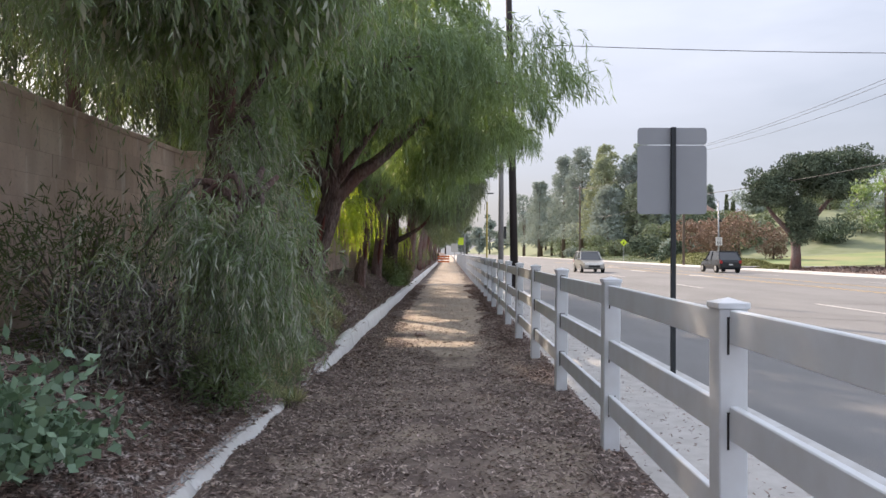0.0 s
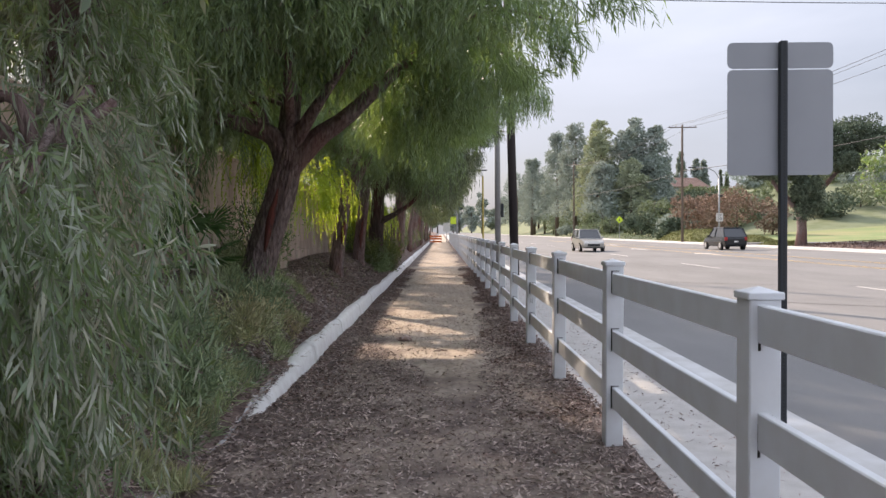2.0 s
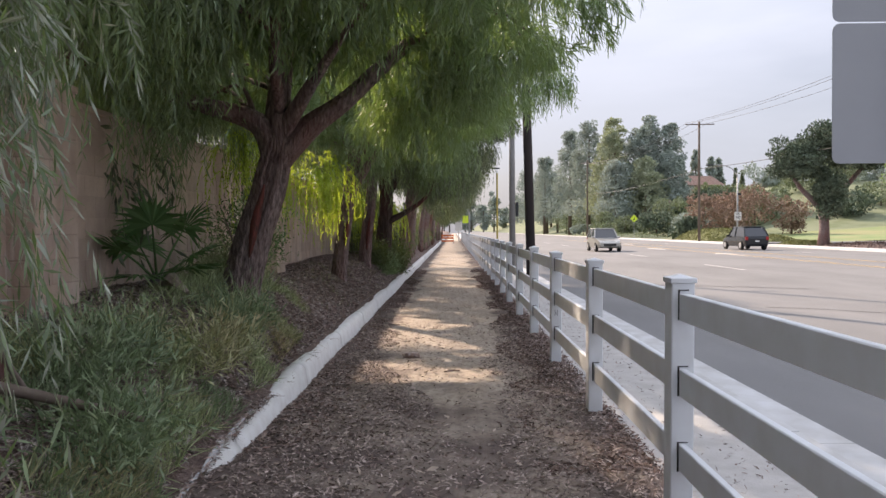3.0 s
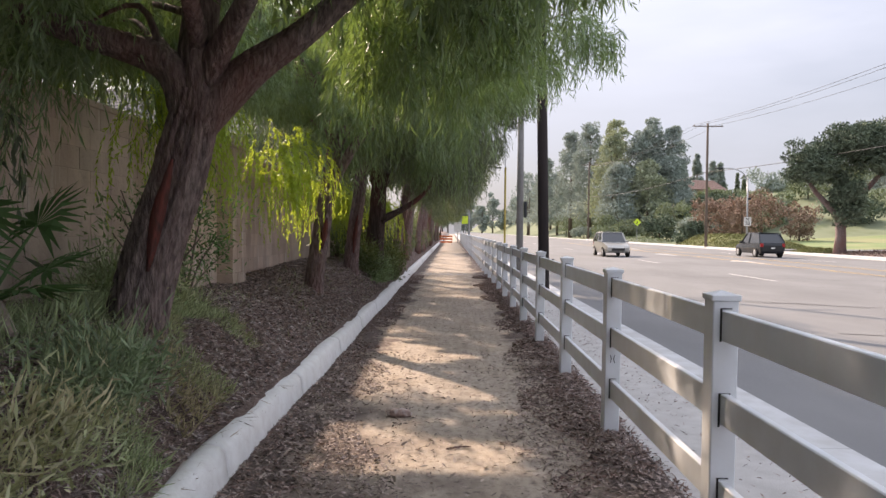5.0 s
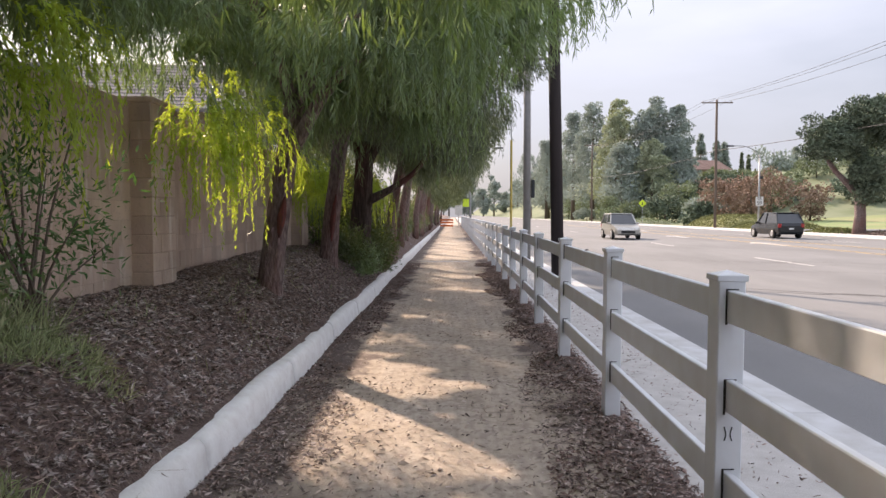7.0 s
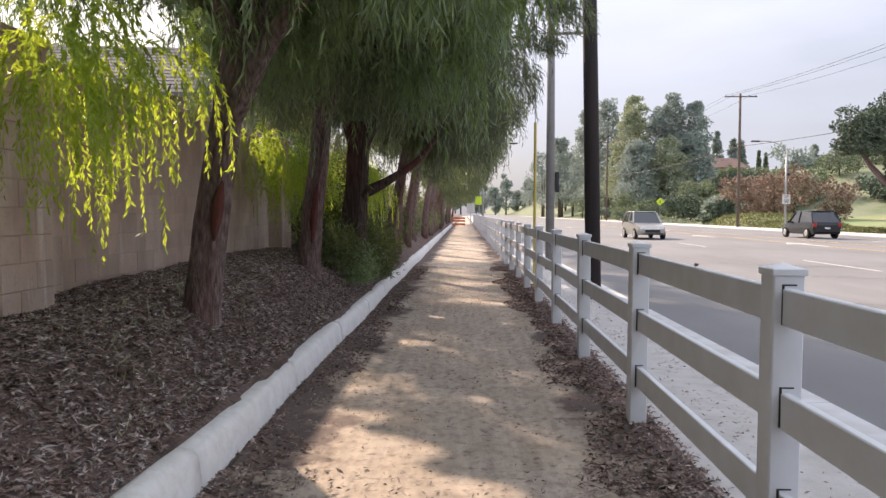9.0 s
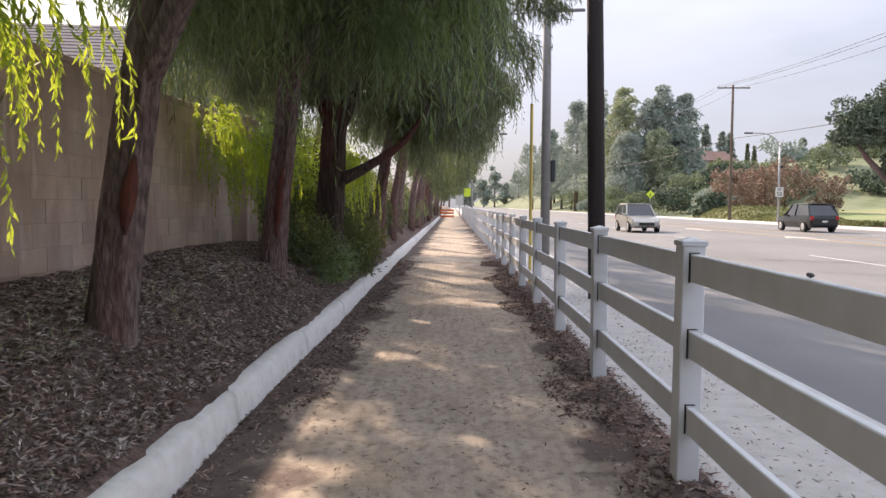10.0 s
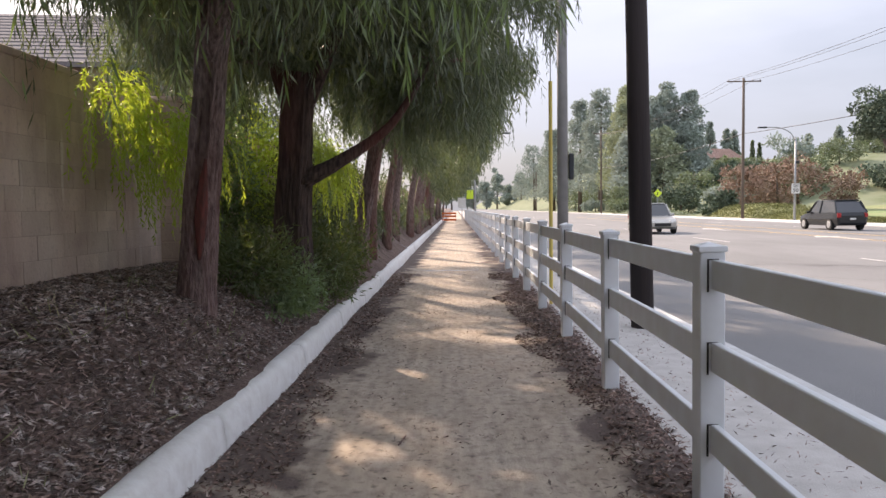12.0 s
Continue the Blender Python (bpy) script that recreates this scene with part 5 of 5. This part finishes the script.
# ---- houses ----
def house(name, loc, w, d, h, rise, turn, roof_mat, label):
    t = tagged(new(name), label, "house")
    t.matrix_basis = pose(*loc, 0, 0, turn)
    part("wall", box_bm((-w / 2, -d / 2, -3), (w / 2, d / 2, h), 0.02), M_STUCCO, t)
    bm = bmesh.new()
    e = 0.7
    n = int((d / 2 + e) / 0.4)
    outline = [(-(d / 2 + e), h - 0.12)]
    for i in range(n):
        outline += [(-(d / 2 + e) * (1 - i / n), h + rise * i / n + 0.012), (-(d / 2 + e) * (1 - (i + 1.0) / n), h + rise * (i + 1) / n - 0.012)]
    outline += [(-y, z) for y, z in outline[-2::-1]]
    cols = [[bm.verts.new((sx * (w / 2 + e), y, z)) for y, z in outline] for sx in (-1, 1)]
    for k in range(len(outline) - 1):
        bm.faces.new((cols[0][k], cols[1][k], cols[1][k + 1], cols[0][k + 1]))
    part("roof", bm, roof_mat, t)
    for sx in (-1, 1):
        bm = bmesh.new()
        bm.faces.new([bm.verts.new(c) for c in ((sx * w / 2, -d / 2, h), (sx * w / 2, d / 2, h), (sx * w / 2, 0, h + rise * d / (d + 2 * e)))])
        part("gable", bm, M_STUCCO, t)
    for k in (-1, 0, 1):
        wnd = part("window", box_bm((k * w * 0.3 - 0.8, -d / 2 - 0.06, h - 2.1), (k * w * 0.3 + 0.8, -d / 2 - 0.005, h - 0.8), 0.01), M_WHITE, t)
        part("pane", box_bm((k * w * 0.3 - 0.72, -d / 2 - 0.07, h - 2.02), (k * w * 0.3 + 0.72, -d / 2 - 0.061, h - 0.88)), M_PANE, wnd)
    return t


house("house", (72, 239, 12.2), 24, 14, 3.0, 3.4, 14, M_ROOF, "low house with a brown tiled roof among trees on the slope")
house("house", (62, 262, 13.4), 16, 12, 3.0, 3.0, -5, M_ROOF, "brown roofed house higher on the slope")
house("house", (-13.5, 39, 0.9), 11, 10, 4.4, 2.6, 8, M_ROOFG, "stucco house with a grey tiled roof behind the block wall")
house("house", (-22, 33, 0.9), 12, 9, 6.4, 3.0, 98, M_ROOFG, "taller stucco house behind the block wall")


# ---- cars ----
def car(name, label, loc, turn, paint, ln, w, h, seed=0):
    t = tagged(new(name), label, "car")
    t.matrix_basis = pose(*loc, 0, 0, turn)
    f = ln / 2
    # side outline from rear to front: (y, lower z, upper z, half width)
    prof = [(-f, 0.45, 0.85, 0.40), (-f + 0.08, 0.3, 1.02, 0.46), (-f + 0.5, 0.27, 1.05, 0.485), (-0.5, 0.27, 1.02, 0.49), (0.9, 0.27, 1.0, 0.49), (f - 0.9, 0.27, 0.93, 0.485), (f - 0.25, 0.28, 0.8, 0.45), (f, 0.4, 0.62, 0.38)]
    bm = bmesh.new()
    rings = []
    for y, z0, z1, hw in prof:
        hw *= w
        m = (z0 + z1) / 2
        rings.append([bm.verts.new(c) for c in ((-hw * 0.92, y, z0), (-hw, y, m), (-hw * 0.93, y, z1), (hw * 0.93, y, z1), (hw, y, m), (hw * 0.92, y, z0))])
    for a, b in zip(rings, rings[1:]):
        for i in range(6):
            bm.faces.new((a[i], a[(i + 1) % 6], b[(i + 1) % 6], b[i]))
    bm.faces.new(rings[0][::-1])
    bm.faces.new(rings[-1])
    bmesh.ops.recalc_face_normals(bm, faces=bm.faces)
    part("body", bm, paint, t, smooth=False)
    cab = [(-f + 0.12, 1.03, 0.45), (-f + 0.65, h - 0.08, 0.38), (-0.2, h, 0.38), (0.35, h - 0.07, 0.38), (f - 1.4, 0.98, 0.44)]
    bm = bmesh.new()
    rings = []
    for y, z, hw in cab:
        rings.append([bm.verts.new(c) for c in ((-w * 0.455, y, 0.99), (-hw * w, y, z), (hw * w, y, z), (w * 0.455, y, 0.99))])
    for a, b in zip(rings, rings[1:]):
        for i in range(3):
            bm.faces.new((a[i], a[i + 1], b[i + 1], b[i]))
    bmesh.ops.recalc_face_normals(bm, faces=bm.faces)
    part("glasshouse", bm, M_GLASS, t, "dark glass")
    bm = bmesh.new()
    add_box(bm, (-w * 0.375, -f + 0.62, h - 0.055), (w * 0.375, 0.35, h + 0.015), 0.03)
    for y0, z0, y1, z1 in ((0.33, h - 0.07, f - 1.4, 1.0), (-f + 0.6, h - 0.06, -f + 0.14, 1.03), (-0.4, h - 0.02, -0.35, 1.0)):
        for s in (-1, 1):
            add_tube(bm, [(s * w * 0.385, y0, z0), (s * w * 0.46, y1, z1)], [0.045, 0.045], 6)
    part("roof", bm, paint, t)
    for s in (-1, 1):
        for y in (-f + 0.85, f - 0.9):
            wh = new("wheel")
            wh.parent = t
            part("tyre", tube_bm([(s * w * 0.4, y, 0.34), (s * w * 0.5, y, 0.34)], [0.34, 0.34], 20), M_RUBBER, wh)
            part("rim", tube_bm([(s * w * 0.5, y, 0.34), (s * w * 0.506, y, 0.34)], [0.21, 0.19], 14), M_STEEL, wh)
        bm = bmesh.new()
        add_box(bm, (s * w * 0.3 - 0.16, f - 0.13, 0.62), (s * w * 0.3 + 0.16, f - 0.03, 0.76), 0.02)
        part("headlight", bm, M_WHITE, t, "clear headlight")
        bm = bmesh.new()
        add_box(bm, (s * w * 0.4 - 0.1, -f - 0.01, 0.75), (s * w * 0.4 + 0.1, -f + 0.09, 1.0), 0.02)
        part("tail_light", bm, M_RED, t, "red tail light")
        bm = bmesh.new()
        add_box(bm, (s * w * 0.52 - 0.09, 0.75, 0.98), (s * w * 0.52 + 0.09, 0.9, 1.12), 0.03)
        part("mirror", bm, paint, t)
    part("grille", box_bm((-0.45, f - 0.06, 0.42), (0.45, f + 0.012, 0.6), 0.01), M_BLACK, t)
    part("number_plate", box_bm((-0.16, -f - 0.02, 0.62), (0.16, -f + 0.01, 0.72)), M_WHITE, t)
    return t


car("suv", "dark sport utility car in the far lane of the road", (22.7, 60, road_z(22.7)), 0, M_CARD, 4.8, 1.9, 1.75)
car("suv", "silver sport utility car coming along the near lane of the road", (11.4, 58, road_z(11.4)), 180, M_CARS, 4.6, 1.85, 1.7)

# ---- undergrowth ----
def leafy_bush(name, label, centre, radii, n, leaf, width, mat, seed, category="bush", stems=8, up=0.3):
    rng = np.random.default_rng(seed)
    t = tagged(new(name), label, category)
    z0 = bank_height(centre[0], centre[1]) if centre[0] < -1.5 else 0
    t.location = (centre[0], centre[1], z0)
    c = np.array([0, 0, centre[2] - z0], float)
    if stems:
        for i in range(stems):
            e = blob_points(rng, 1, c, radii, 0.7)[0]
            part("stem", tube_bm(smooth_line([(rng.uniform(-0.08, 0.08), rng.uniform(-0.08, 0.08), -0.05), (e[0] * 0.4, e[1] * 0.4, max(0.1, e[2] * 0.5)), tuple(e)], 3), [0.014 - 0.0016 * k for k in range(7)], 5), M_TWIG, t)
    cl = blob_points(rng, max(10, n // 45), c, radii, 0.25)
    p = np.repeat(cl, 45, axis=0)
    p = p + rng.normal(size=p.shape) * 0.11
    p[:, 2] = np.maximum(p[:, 2], 0.02)
    way = unit(rng.normal(size=p.shape) + unit(p - c) * 0.8 + np.array([0, 0, up]))
    q = leaf_quads(p, way, leaf * rng.uniform(0.6, 1.2, len(p)), width * rng.uniform(0.7, 1.2, len(p)), rng)
    quads_mesh("leaves", q, mat, t)
    if not stems:
        t["kind"] = "stuff"
    return t


leafy_bush("ivy_bush", "glossy broad leaved bush low beside the kerb", (-2.05, 2.55, 0.62), (0.5, 0.55, 0.3), 2600, 0.085, 0.05, M_IVY, 1)
leafy_bush("tall_shrub", "upright thin stemmed shrub with sparse narrow leaves against the wall", (-2.75, 13.6, 1.75), (0.55, 0.7, 0.75), 1500, 0.09, 0.022, M_BROAD, 2, stems=16, up=0.6)
leafy_bush("tall_shrub", "upright thin stemmed shrub with sparse narrow leaves by the leaning trunk", (-2.5, 12.3, 1.6), (0.45, 0.5, 0.65), 900, 0.08, 0.02, M_LEAF, 3, stems=12, up=0.6)
for i, (x, y, z, rx, ry, rz, m) in enumerate(((-1.85, 24.0, 0.62, 0.38, 0.95, 0.3, M_LEAF), (-2.1, 23.4, 0.95, 0.45, 0.9, 0.42, M_BUSH), (-1.75, 25.6, 0.75, 0.4, 1.1, 0.45, M_BUSH), (-1.8, 27.5, 0.8, 0.4, 1.0, 0.5, M_BUSH), (-2.4, 26.0, 1.2, 0.6, 1.2, 0.6, M_BUSH))):
    leafy_bush("leafy_bush", "tangled green bush at the foot of the dark forked tree", (x, y, z), (rx, ry, rz), 3200, 0.11, 0.022, m, 10 + i)
for i, (x, y) in enumerate(((-3.05, 25.6), (-3.0, 27.5), (-3.0, 29.5), (-2.95, 31.5), (-3.0, 34), (-3.0, 37))):
    # Every third creeper takes the yellow leaf that has backlight in its colour.
    leafy_bush("creeper", "sunlit creeper covering the block wall", (x, y, 2.15), (0.35, 1.15, 1.15), 4200, 0.1, 0.035, (M_LEAF, M_YOUNGLIT, M_BUSH)[i % 3], 20 + i, "creeper", stems=6)
for i, (x, y, rx, ry) in enumerate(((-1.95, 9.2, 0.35, 0.7), (-2.3, 8.0, 0.4, 0.7), (-2.0, 10.2, 0.32, 0.5), (-1.85, 7.4, 0.25, 0.6), (-2.6, 11.8, 0.35, 0.6))):
    leafy_bush("weed_patch", "low soft green weeds on the bank above the kerb", (x, y, bank_height(x, y) + 0.14), (rx, ry, 0.15), 2400, 0.12, 0.014, M_WEED if i in (1, 2, 3) else M_GRASSB, 40 + i, "weeds", stems=0, up=1.0)
for i, (x, y, z, rx, ry, rz) in enumerate(((-2.75, 4.7, 1.25, 0.4, 1.0, 0.7), (-2.2, 4.5, 0.95, 0.5, 0.8, 0.4), (-1.75, 5.1, 0.6, 0.25, 0.6, 0.25))):
    leafy_bush("dry_brush", "grey tangled dry brush under the silvery tree", (x, y, z), (rx, ry, rz), 3600, 0.1, 0.014, (M_BUSH, M_DRY, M_LEAF)[i], 60 + i, stems=30)

rng = np.random.default_rng(90)


# hanging grass and weeds along the bank, one tangle nobody could count
def grass(name, label, n, xr, yr, seed, length, mat, dens_fn=None):
    rng = np.random.default_rng(seed)
    x, y = rng.uniform(*xr, n), rng.uniform(*yr, n)
    keep = np.array([noise.noise(Vector((a * 1.5, b * 1.1, seed))) > 0.06 for a, b in zip(x, y)])
    x, y = x[keep], y[keep]
    z = np.array([bank_height(a, b) for a, b in zip(x, y)])
    p = np.stack([x, y, z - 0.01], -1)
    way = unit(rng.normal(size=p.shape) * 0.75 + np.array([0.1, 0, 0.75]))
    q = leaf_quads(p, way, length * rng.uniform(0.4, 1.3, len(p)), 0.008 * rng.uniform(0.6, 1.4, len(p)), rng)
    return tagged(quads_mesh(name, q, mat), label, "grass", kind="stuff")


grass("grass", "thin green and straw coloured grass on the bank", 25000, (-2.7, -1.62), (5.5, 11.0), 3, 0.2, M_GRASSB)
grass("grass", "patchy thin weeds among the chips of the bank", 16000, (-2.9, -1.7), (10.4, 13.2), 17, 0.13, M_GRASSB)
grass("grass", "lush blue green narrow leaved weeds above the kerb", 9000, (-2.35, -1.58), (6.6, 9.0), 23, 0.15, M_WEED)
grass("grass", "thin green weeds spilling over the buried kerb", 9000, (-1.85, -1.32), (6.0, 8.1), 12, 0.14, M_GRASSB)
grass("grass", "sparse weeds in the mulch on the bank", 1500, (-3.0, -1.66), (13.5, 24), 8, 0.12, M_GRASSB)
grass("grass", "thin green weeds at the back of the bank", 9000, (-3.1, -2.4), (5.5, 13.5), 9, 0.3, M_GRASSB)

# ---- small fan palm ----
def fan_palm(x, y, seed, fronds, blade, label):
    """Fronds: compass angle, tilt and stalk length of each."""
    palm = tagged(new("fan_palm"), label, "palm", "fan palms")
    palm.location = (x, y, bank_height(x, y))
    rnd = random.Random(seed)
    part("trunk", tube_bm([(0, 0, -0.1), (0, 0, 0.06), (0, 0, 0.16)], [0.07, 0.08, 0.04], 9, 0.3), M_DRY, palm)
    for angle, tilt, stalk in fronds:
        a, tilt = radians(angle), radians(tilt)
        out = Vector((math.cos(a) * math.cos(tilt), math.sin(a) * math.cos(tilt), math.sin(tilt)))
        tip = out * stalk + Vector((0, 0, 0.12))
        st = part("stalk", tube_bm([(0, 0, 0.08), tuple(tip * 0.55 + Vector((0, 0, 0.05))), tuple(tip)], [0.014, 0.011, 0.008], 6), M_BROAD, palm)
        bm = bmesh.new()
        side = out.cross(Vector((0, 0, 1))).normalized()
        nrm = side.cross(out).normalized()
        for k in range(23):
            b = radians(-115 + k * 10.45)
            d = (out * math.cos(b) + side * math.sin(b)).normalized()
            reach = blade * rnd.uniform(0.88, 1.06) * (1 - 0.18 * abs(math.sin(b / 2)))
            s = d.cross(nrm).normalized() * blade * 0.055
            m = tip + d * 0.5 * reach + nrm * (0.012 if k % 2 else -0.004)
            e = tip + d * reach - Vector((0, 0, rnd.uniform(0.02, 0.1) * blade / 0.45))
            bm.faces.new([bm.verts.new(c) for c in (tip, m + s, e, m - s)])
        part("frond", bm, M_BROAD, st)


fan_palm(-2.9, 10.6, 8, ((10, 30, 0.42), (-75, 62, 0.6), (-30, 12, 0.4), (-120, 35, 0.5), (60, 55, 0.6), (150, 50, 0.4), (-95, 5, 0.35)), 0.44,
         "small dark green fan palm on the bank beside the leaning trunk")
fan_palm(-2.7, 12.7, 5, ((0, 30, 0.14), (-60, 50, 0.16), (-120, 25, 0.14), (80, 60, 0.16), (170, 40, 0.12), (-30, 70, 0.2)), 0.3,
         "low spiky young fan palm at the foot of a thin shrub")
part("dead_frond", tube_bm([(0.05, -0.1, 0.05), (0.3, -0.35, 0.12), (0.5, -0.5, 0.0)], [0.012, 0.07, 0.02], 7, 0.4), M_PALE,
     [o for o in scene.collection.objects if o.name.startswith("fan_palm")][0], "dry brown hanging frond")

# ---- fallen branch and litter ----
fb = finish("fallen_branch", tube_bm(smooth_line([(-2.75, 6.0, 1.12), (-2.35, 6.5, 1.0), (-1.95, 7.1, 0.72), (-1.72, 7.5, 0.52)]), [0.042 - 0.0018 * i for i in range(13)], 8, 0.2), M_TWIG, smooth=True)
tagged(fb, "bare grey fallen branch lying on the weedy bank", "branch")
fb = finish("fallen_branch", tube_bm(smooth_line([(-2.5, 6.7, 1.9), (-2.3, 6.9, 1.2), (-2.1, 7.1, 0.66)]), [0.022 - 0.001 * i for i in range(9)], 8, 0.2), M_TWIG, smooth=True)
tagged(fb, "thin bare branch leaning down to the bank", "branch")
rnd = random.Random(3)
for x, y, ln, a in ((0.35, 5.4, 0.24, 150), (0.1, 11.6, 0.2, 20), (0.5, 9.3, 0.15, 100), (1.05, 4.6, 0.2, 60), (0.9, 18.3, 0.14, 30), (-0.3, 20.6, 0.2, 80)):
    d = Vector((math.cos(radians(a)), math.sin(radians(a)), 0)) * ln / 2
    c = Vector((x, y, path_height(x, y) + 0.008))
    tagged(finish("twig", tube_bm([c - d, c + Vector((0.01, 0.01, 0.006)), c + d], [0.006, 0.008, 0.004], 5), M_BARK), "short dark twig lying on the path", "twig", "twigs on the path")
bm = bmesh.new()
bmesh.ops.create_icosphere(bm, subdivisions=3, radius=1)
for v in bm.verts:
    v.co = Vector((v.co.x * 0.11, v.co.y * 0.08, v.co.z * 0.045)) * (1 + 0.35 * noise.noise(v.co * 3))
clod = finish("dirt_clod", bm, M_CHIP, smooth=True)
clod.location = (-0.42, 12.55, 0.02)
tagged(clod, "dark clod of earth and leaves on the path", "clod")


def litter(name, label, x, y, zf, seed, ln, w, mat, kind="stuff"):
    rng = np.random.default_rng(seed)
    z = np.array([zf(a, b) for a, b in zip(x, y)]) + 0.004
    n = len(x)
    a = rng.uniform(0, 2 * np.pi, n)
    way = unit(np.stack([np.cos(a), np.sin(a), rng.normal(size=n) * 0.34], -1))
    ll = ln * rng.uniform(0.4, 1.3, n)
    side = unit(np.stack([-np.sin(a), np.cos(a), rng.normal(size=n) * 0.5], -1))
    p = np.stack([x, y, z + 0.004 * rng.uniform(0, 2, n)], -1)
    ww = (w * rng.uniform(0.6, 1.3, n))[:, None]
    q = np.stack([p - way * ll[:, None] / 2, p + side * ww / 2 + np.array([0, 0, 0.004]), p + way * ll[:, None] / 2, p - side * ww / 2], axis=1)
    return tagged(quads_mesh(name, q, mat), label, "leaf litter", kind=kind)


n = 190000
x, y = rng.uniform(-3.28, -1.6, n), 1 + 28 * rng.uniform(0, 1, n)
litter("mulch", "brown bark chips and dry leaves covering the bank", x, y, bank_height, 1, 0.08, 0.014, M_CHIP)
n = 80000
x, y = rng.uniform(-1.45, 1.5, n), rng.uniform(0.5, 16, n)
dens = np.array([1.0 if b < 8.4 + 3.6 * abs(a - 0.35) + 0.8 * noise.noise(Vector((a * 2, b, 1))) else (0.9 if abs(a + 0.05) > 0.75 + 0.35 * noise.noise(Vector((a * 1.2, b * 1.2, 5))) else 0.1) for a, b in zip(x, y)])
keep = rng.uniform(0, 1, n) < dens * np.clip(0.35 + 0.9 * np.abs(x + 0.0 - 0.15), 0, 1)
litter("leaf_litter", "dry brown leaves scattered over the dirt path", x[keep], y[keep], path_height, 2, 0.055, 0.012, M_LITTER)
n = 20000
x, y = rng.uniform(-1.45, 1.6, n), rng.uniform(16, 34, n)
keep = rng.uniform(0, 1, n) < np.clip((np.abs(x + 0.05) - 0.8) * 2.2, 0.03, 1)
litter("leaf_litter", "dry brown leaves along the edges of the dirt path", x[keep], y[keep], path_height, 5, 0.05, 0.014, M_LITTER)
n = 26000
x, y = np.concatenate([rng.uniform(0.7, 1.55, n), rng.uniform(-1.44, -0.95, n // 3)]), rng.uniform(8, 33, n + n // 3)
keep = np.array([noise.noise(Vector((a * 1.3, b * 0.8, 11))) + min(0.45, (abs(a + 0.05) - 0.95) * 1.2) > 0.02 for a, b in zip(x, y)])
litter("leaf_litter", "dark bark chips and dry leaves drifted along the path edges", x[keep], y[keep], path_height, 15, 0.06, 0.016, M_DEBRIS)
n = 5200
x, y = rng.uniform(-1.2, 1.25, n), rng.uniform(7.5, 30, n)
keep = np.array([noise.noise(Vector((a * 1.7, b * 0.9, 31))) > 0.0 for a, b in zip(x, y)])
litter("leaf_litter", "tiny dark bits of leaf and twig on the bare dirt", x[keep], y[keep], path_height, 33, 0.034, 0.008, M_DEBRIS)
n = 3500
x, y = rng.uniform(1.5, 2.7, n), rng.uniform(1, 30, n)
litter("leaf_litter", "sparse dry leaves on the pale verge", x, y, lambda a, b: path_height(a, b) * 0.7, 6, 0.05, 0.01, M_LITTER)

n = 30000
x, y = rng.uniform(-3.2, -1.42, n), rng.uniform(0.3, 9.5, n)
litter("leaf_litter", "dry brown leaves and stems covering the near bank", x, y, bank_height, 21, 0.075, 0.012, M_CHIP)
n = 2500
x, y = rng.uniform(-3.0, -1.45, n), rng.uniform(0.3, 13, n)
litter("straw", "pale dead grass stems lying on the near bank", x, y, bank_height, 22, 0.22, 0.006, M_PALE)
n = 700
x, y = rng.uniform(-1.4, 1.3, n), rng.uniform(0.8, 15, n)
litter("leaf_litter", "larger pale curled leaves scattered on the path", x, y, path_height, 9, 0.085, 0.028, M_PALE)

# ---- wall blocks ----
block_bm = bmesh.new()
add_box(block_bm, (-0.003, 0.002, 0.002), (0.0025, 0.398, 0.198), 0.0015)
proto = bpy.data.meshes.new("block")
block_bm.to_mesh(proto)
block_bm.free()
proto.materials.append(M_BLOCK)
rnd = random.Random(12)
loose = bmesh.new()
for c in range(12):
    z = 0.38 + 0.2 * c
    for k in range(-15, 160):
        yb = k * 0.4 + (0.2 if c % 2 else 0.0)
        if any(abs(yb + 0.2 - py) < 0.13 for py in PILASTERS):
            continue
        if yb < 1.2 or yb > 30 or (c < 2 and yb > 9):
            add_box(loose, (WX - 0.003, yb + 0.003, z + 0.003), (WX + 0.004, yb + 0.397, z + 0.197))
            continue
        b = new("block", proto)
        b.parent = wall
        b.location = (WX + rnd.uniform(-0.003, 0.003), yb, z)
tagged(part("blocks", loose, M_BLOCK, wall), kind="stuff")
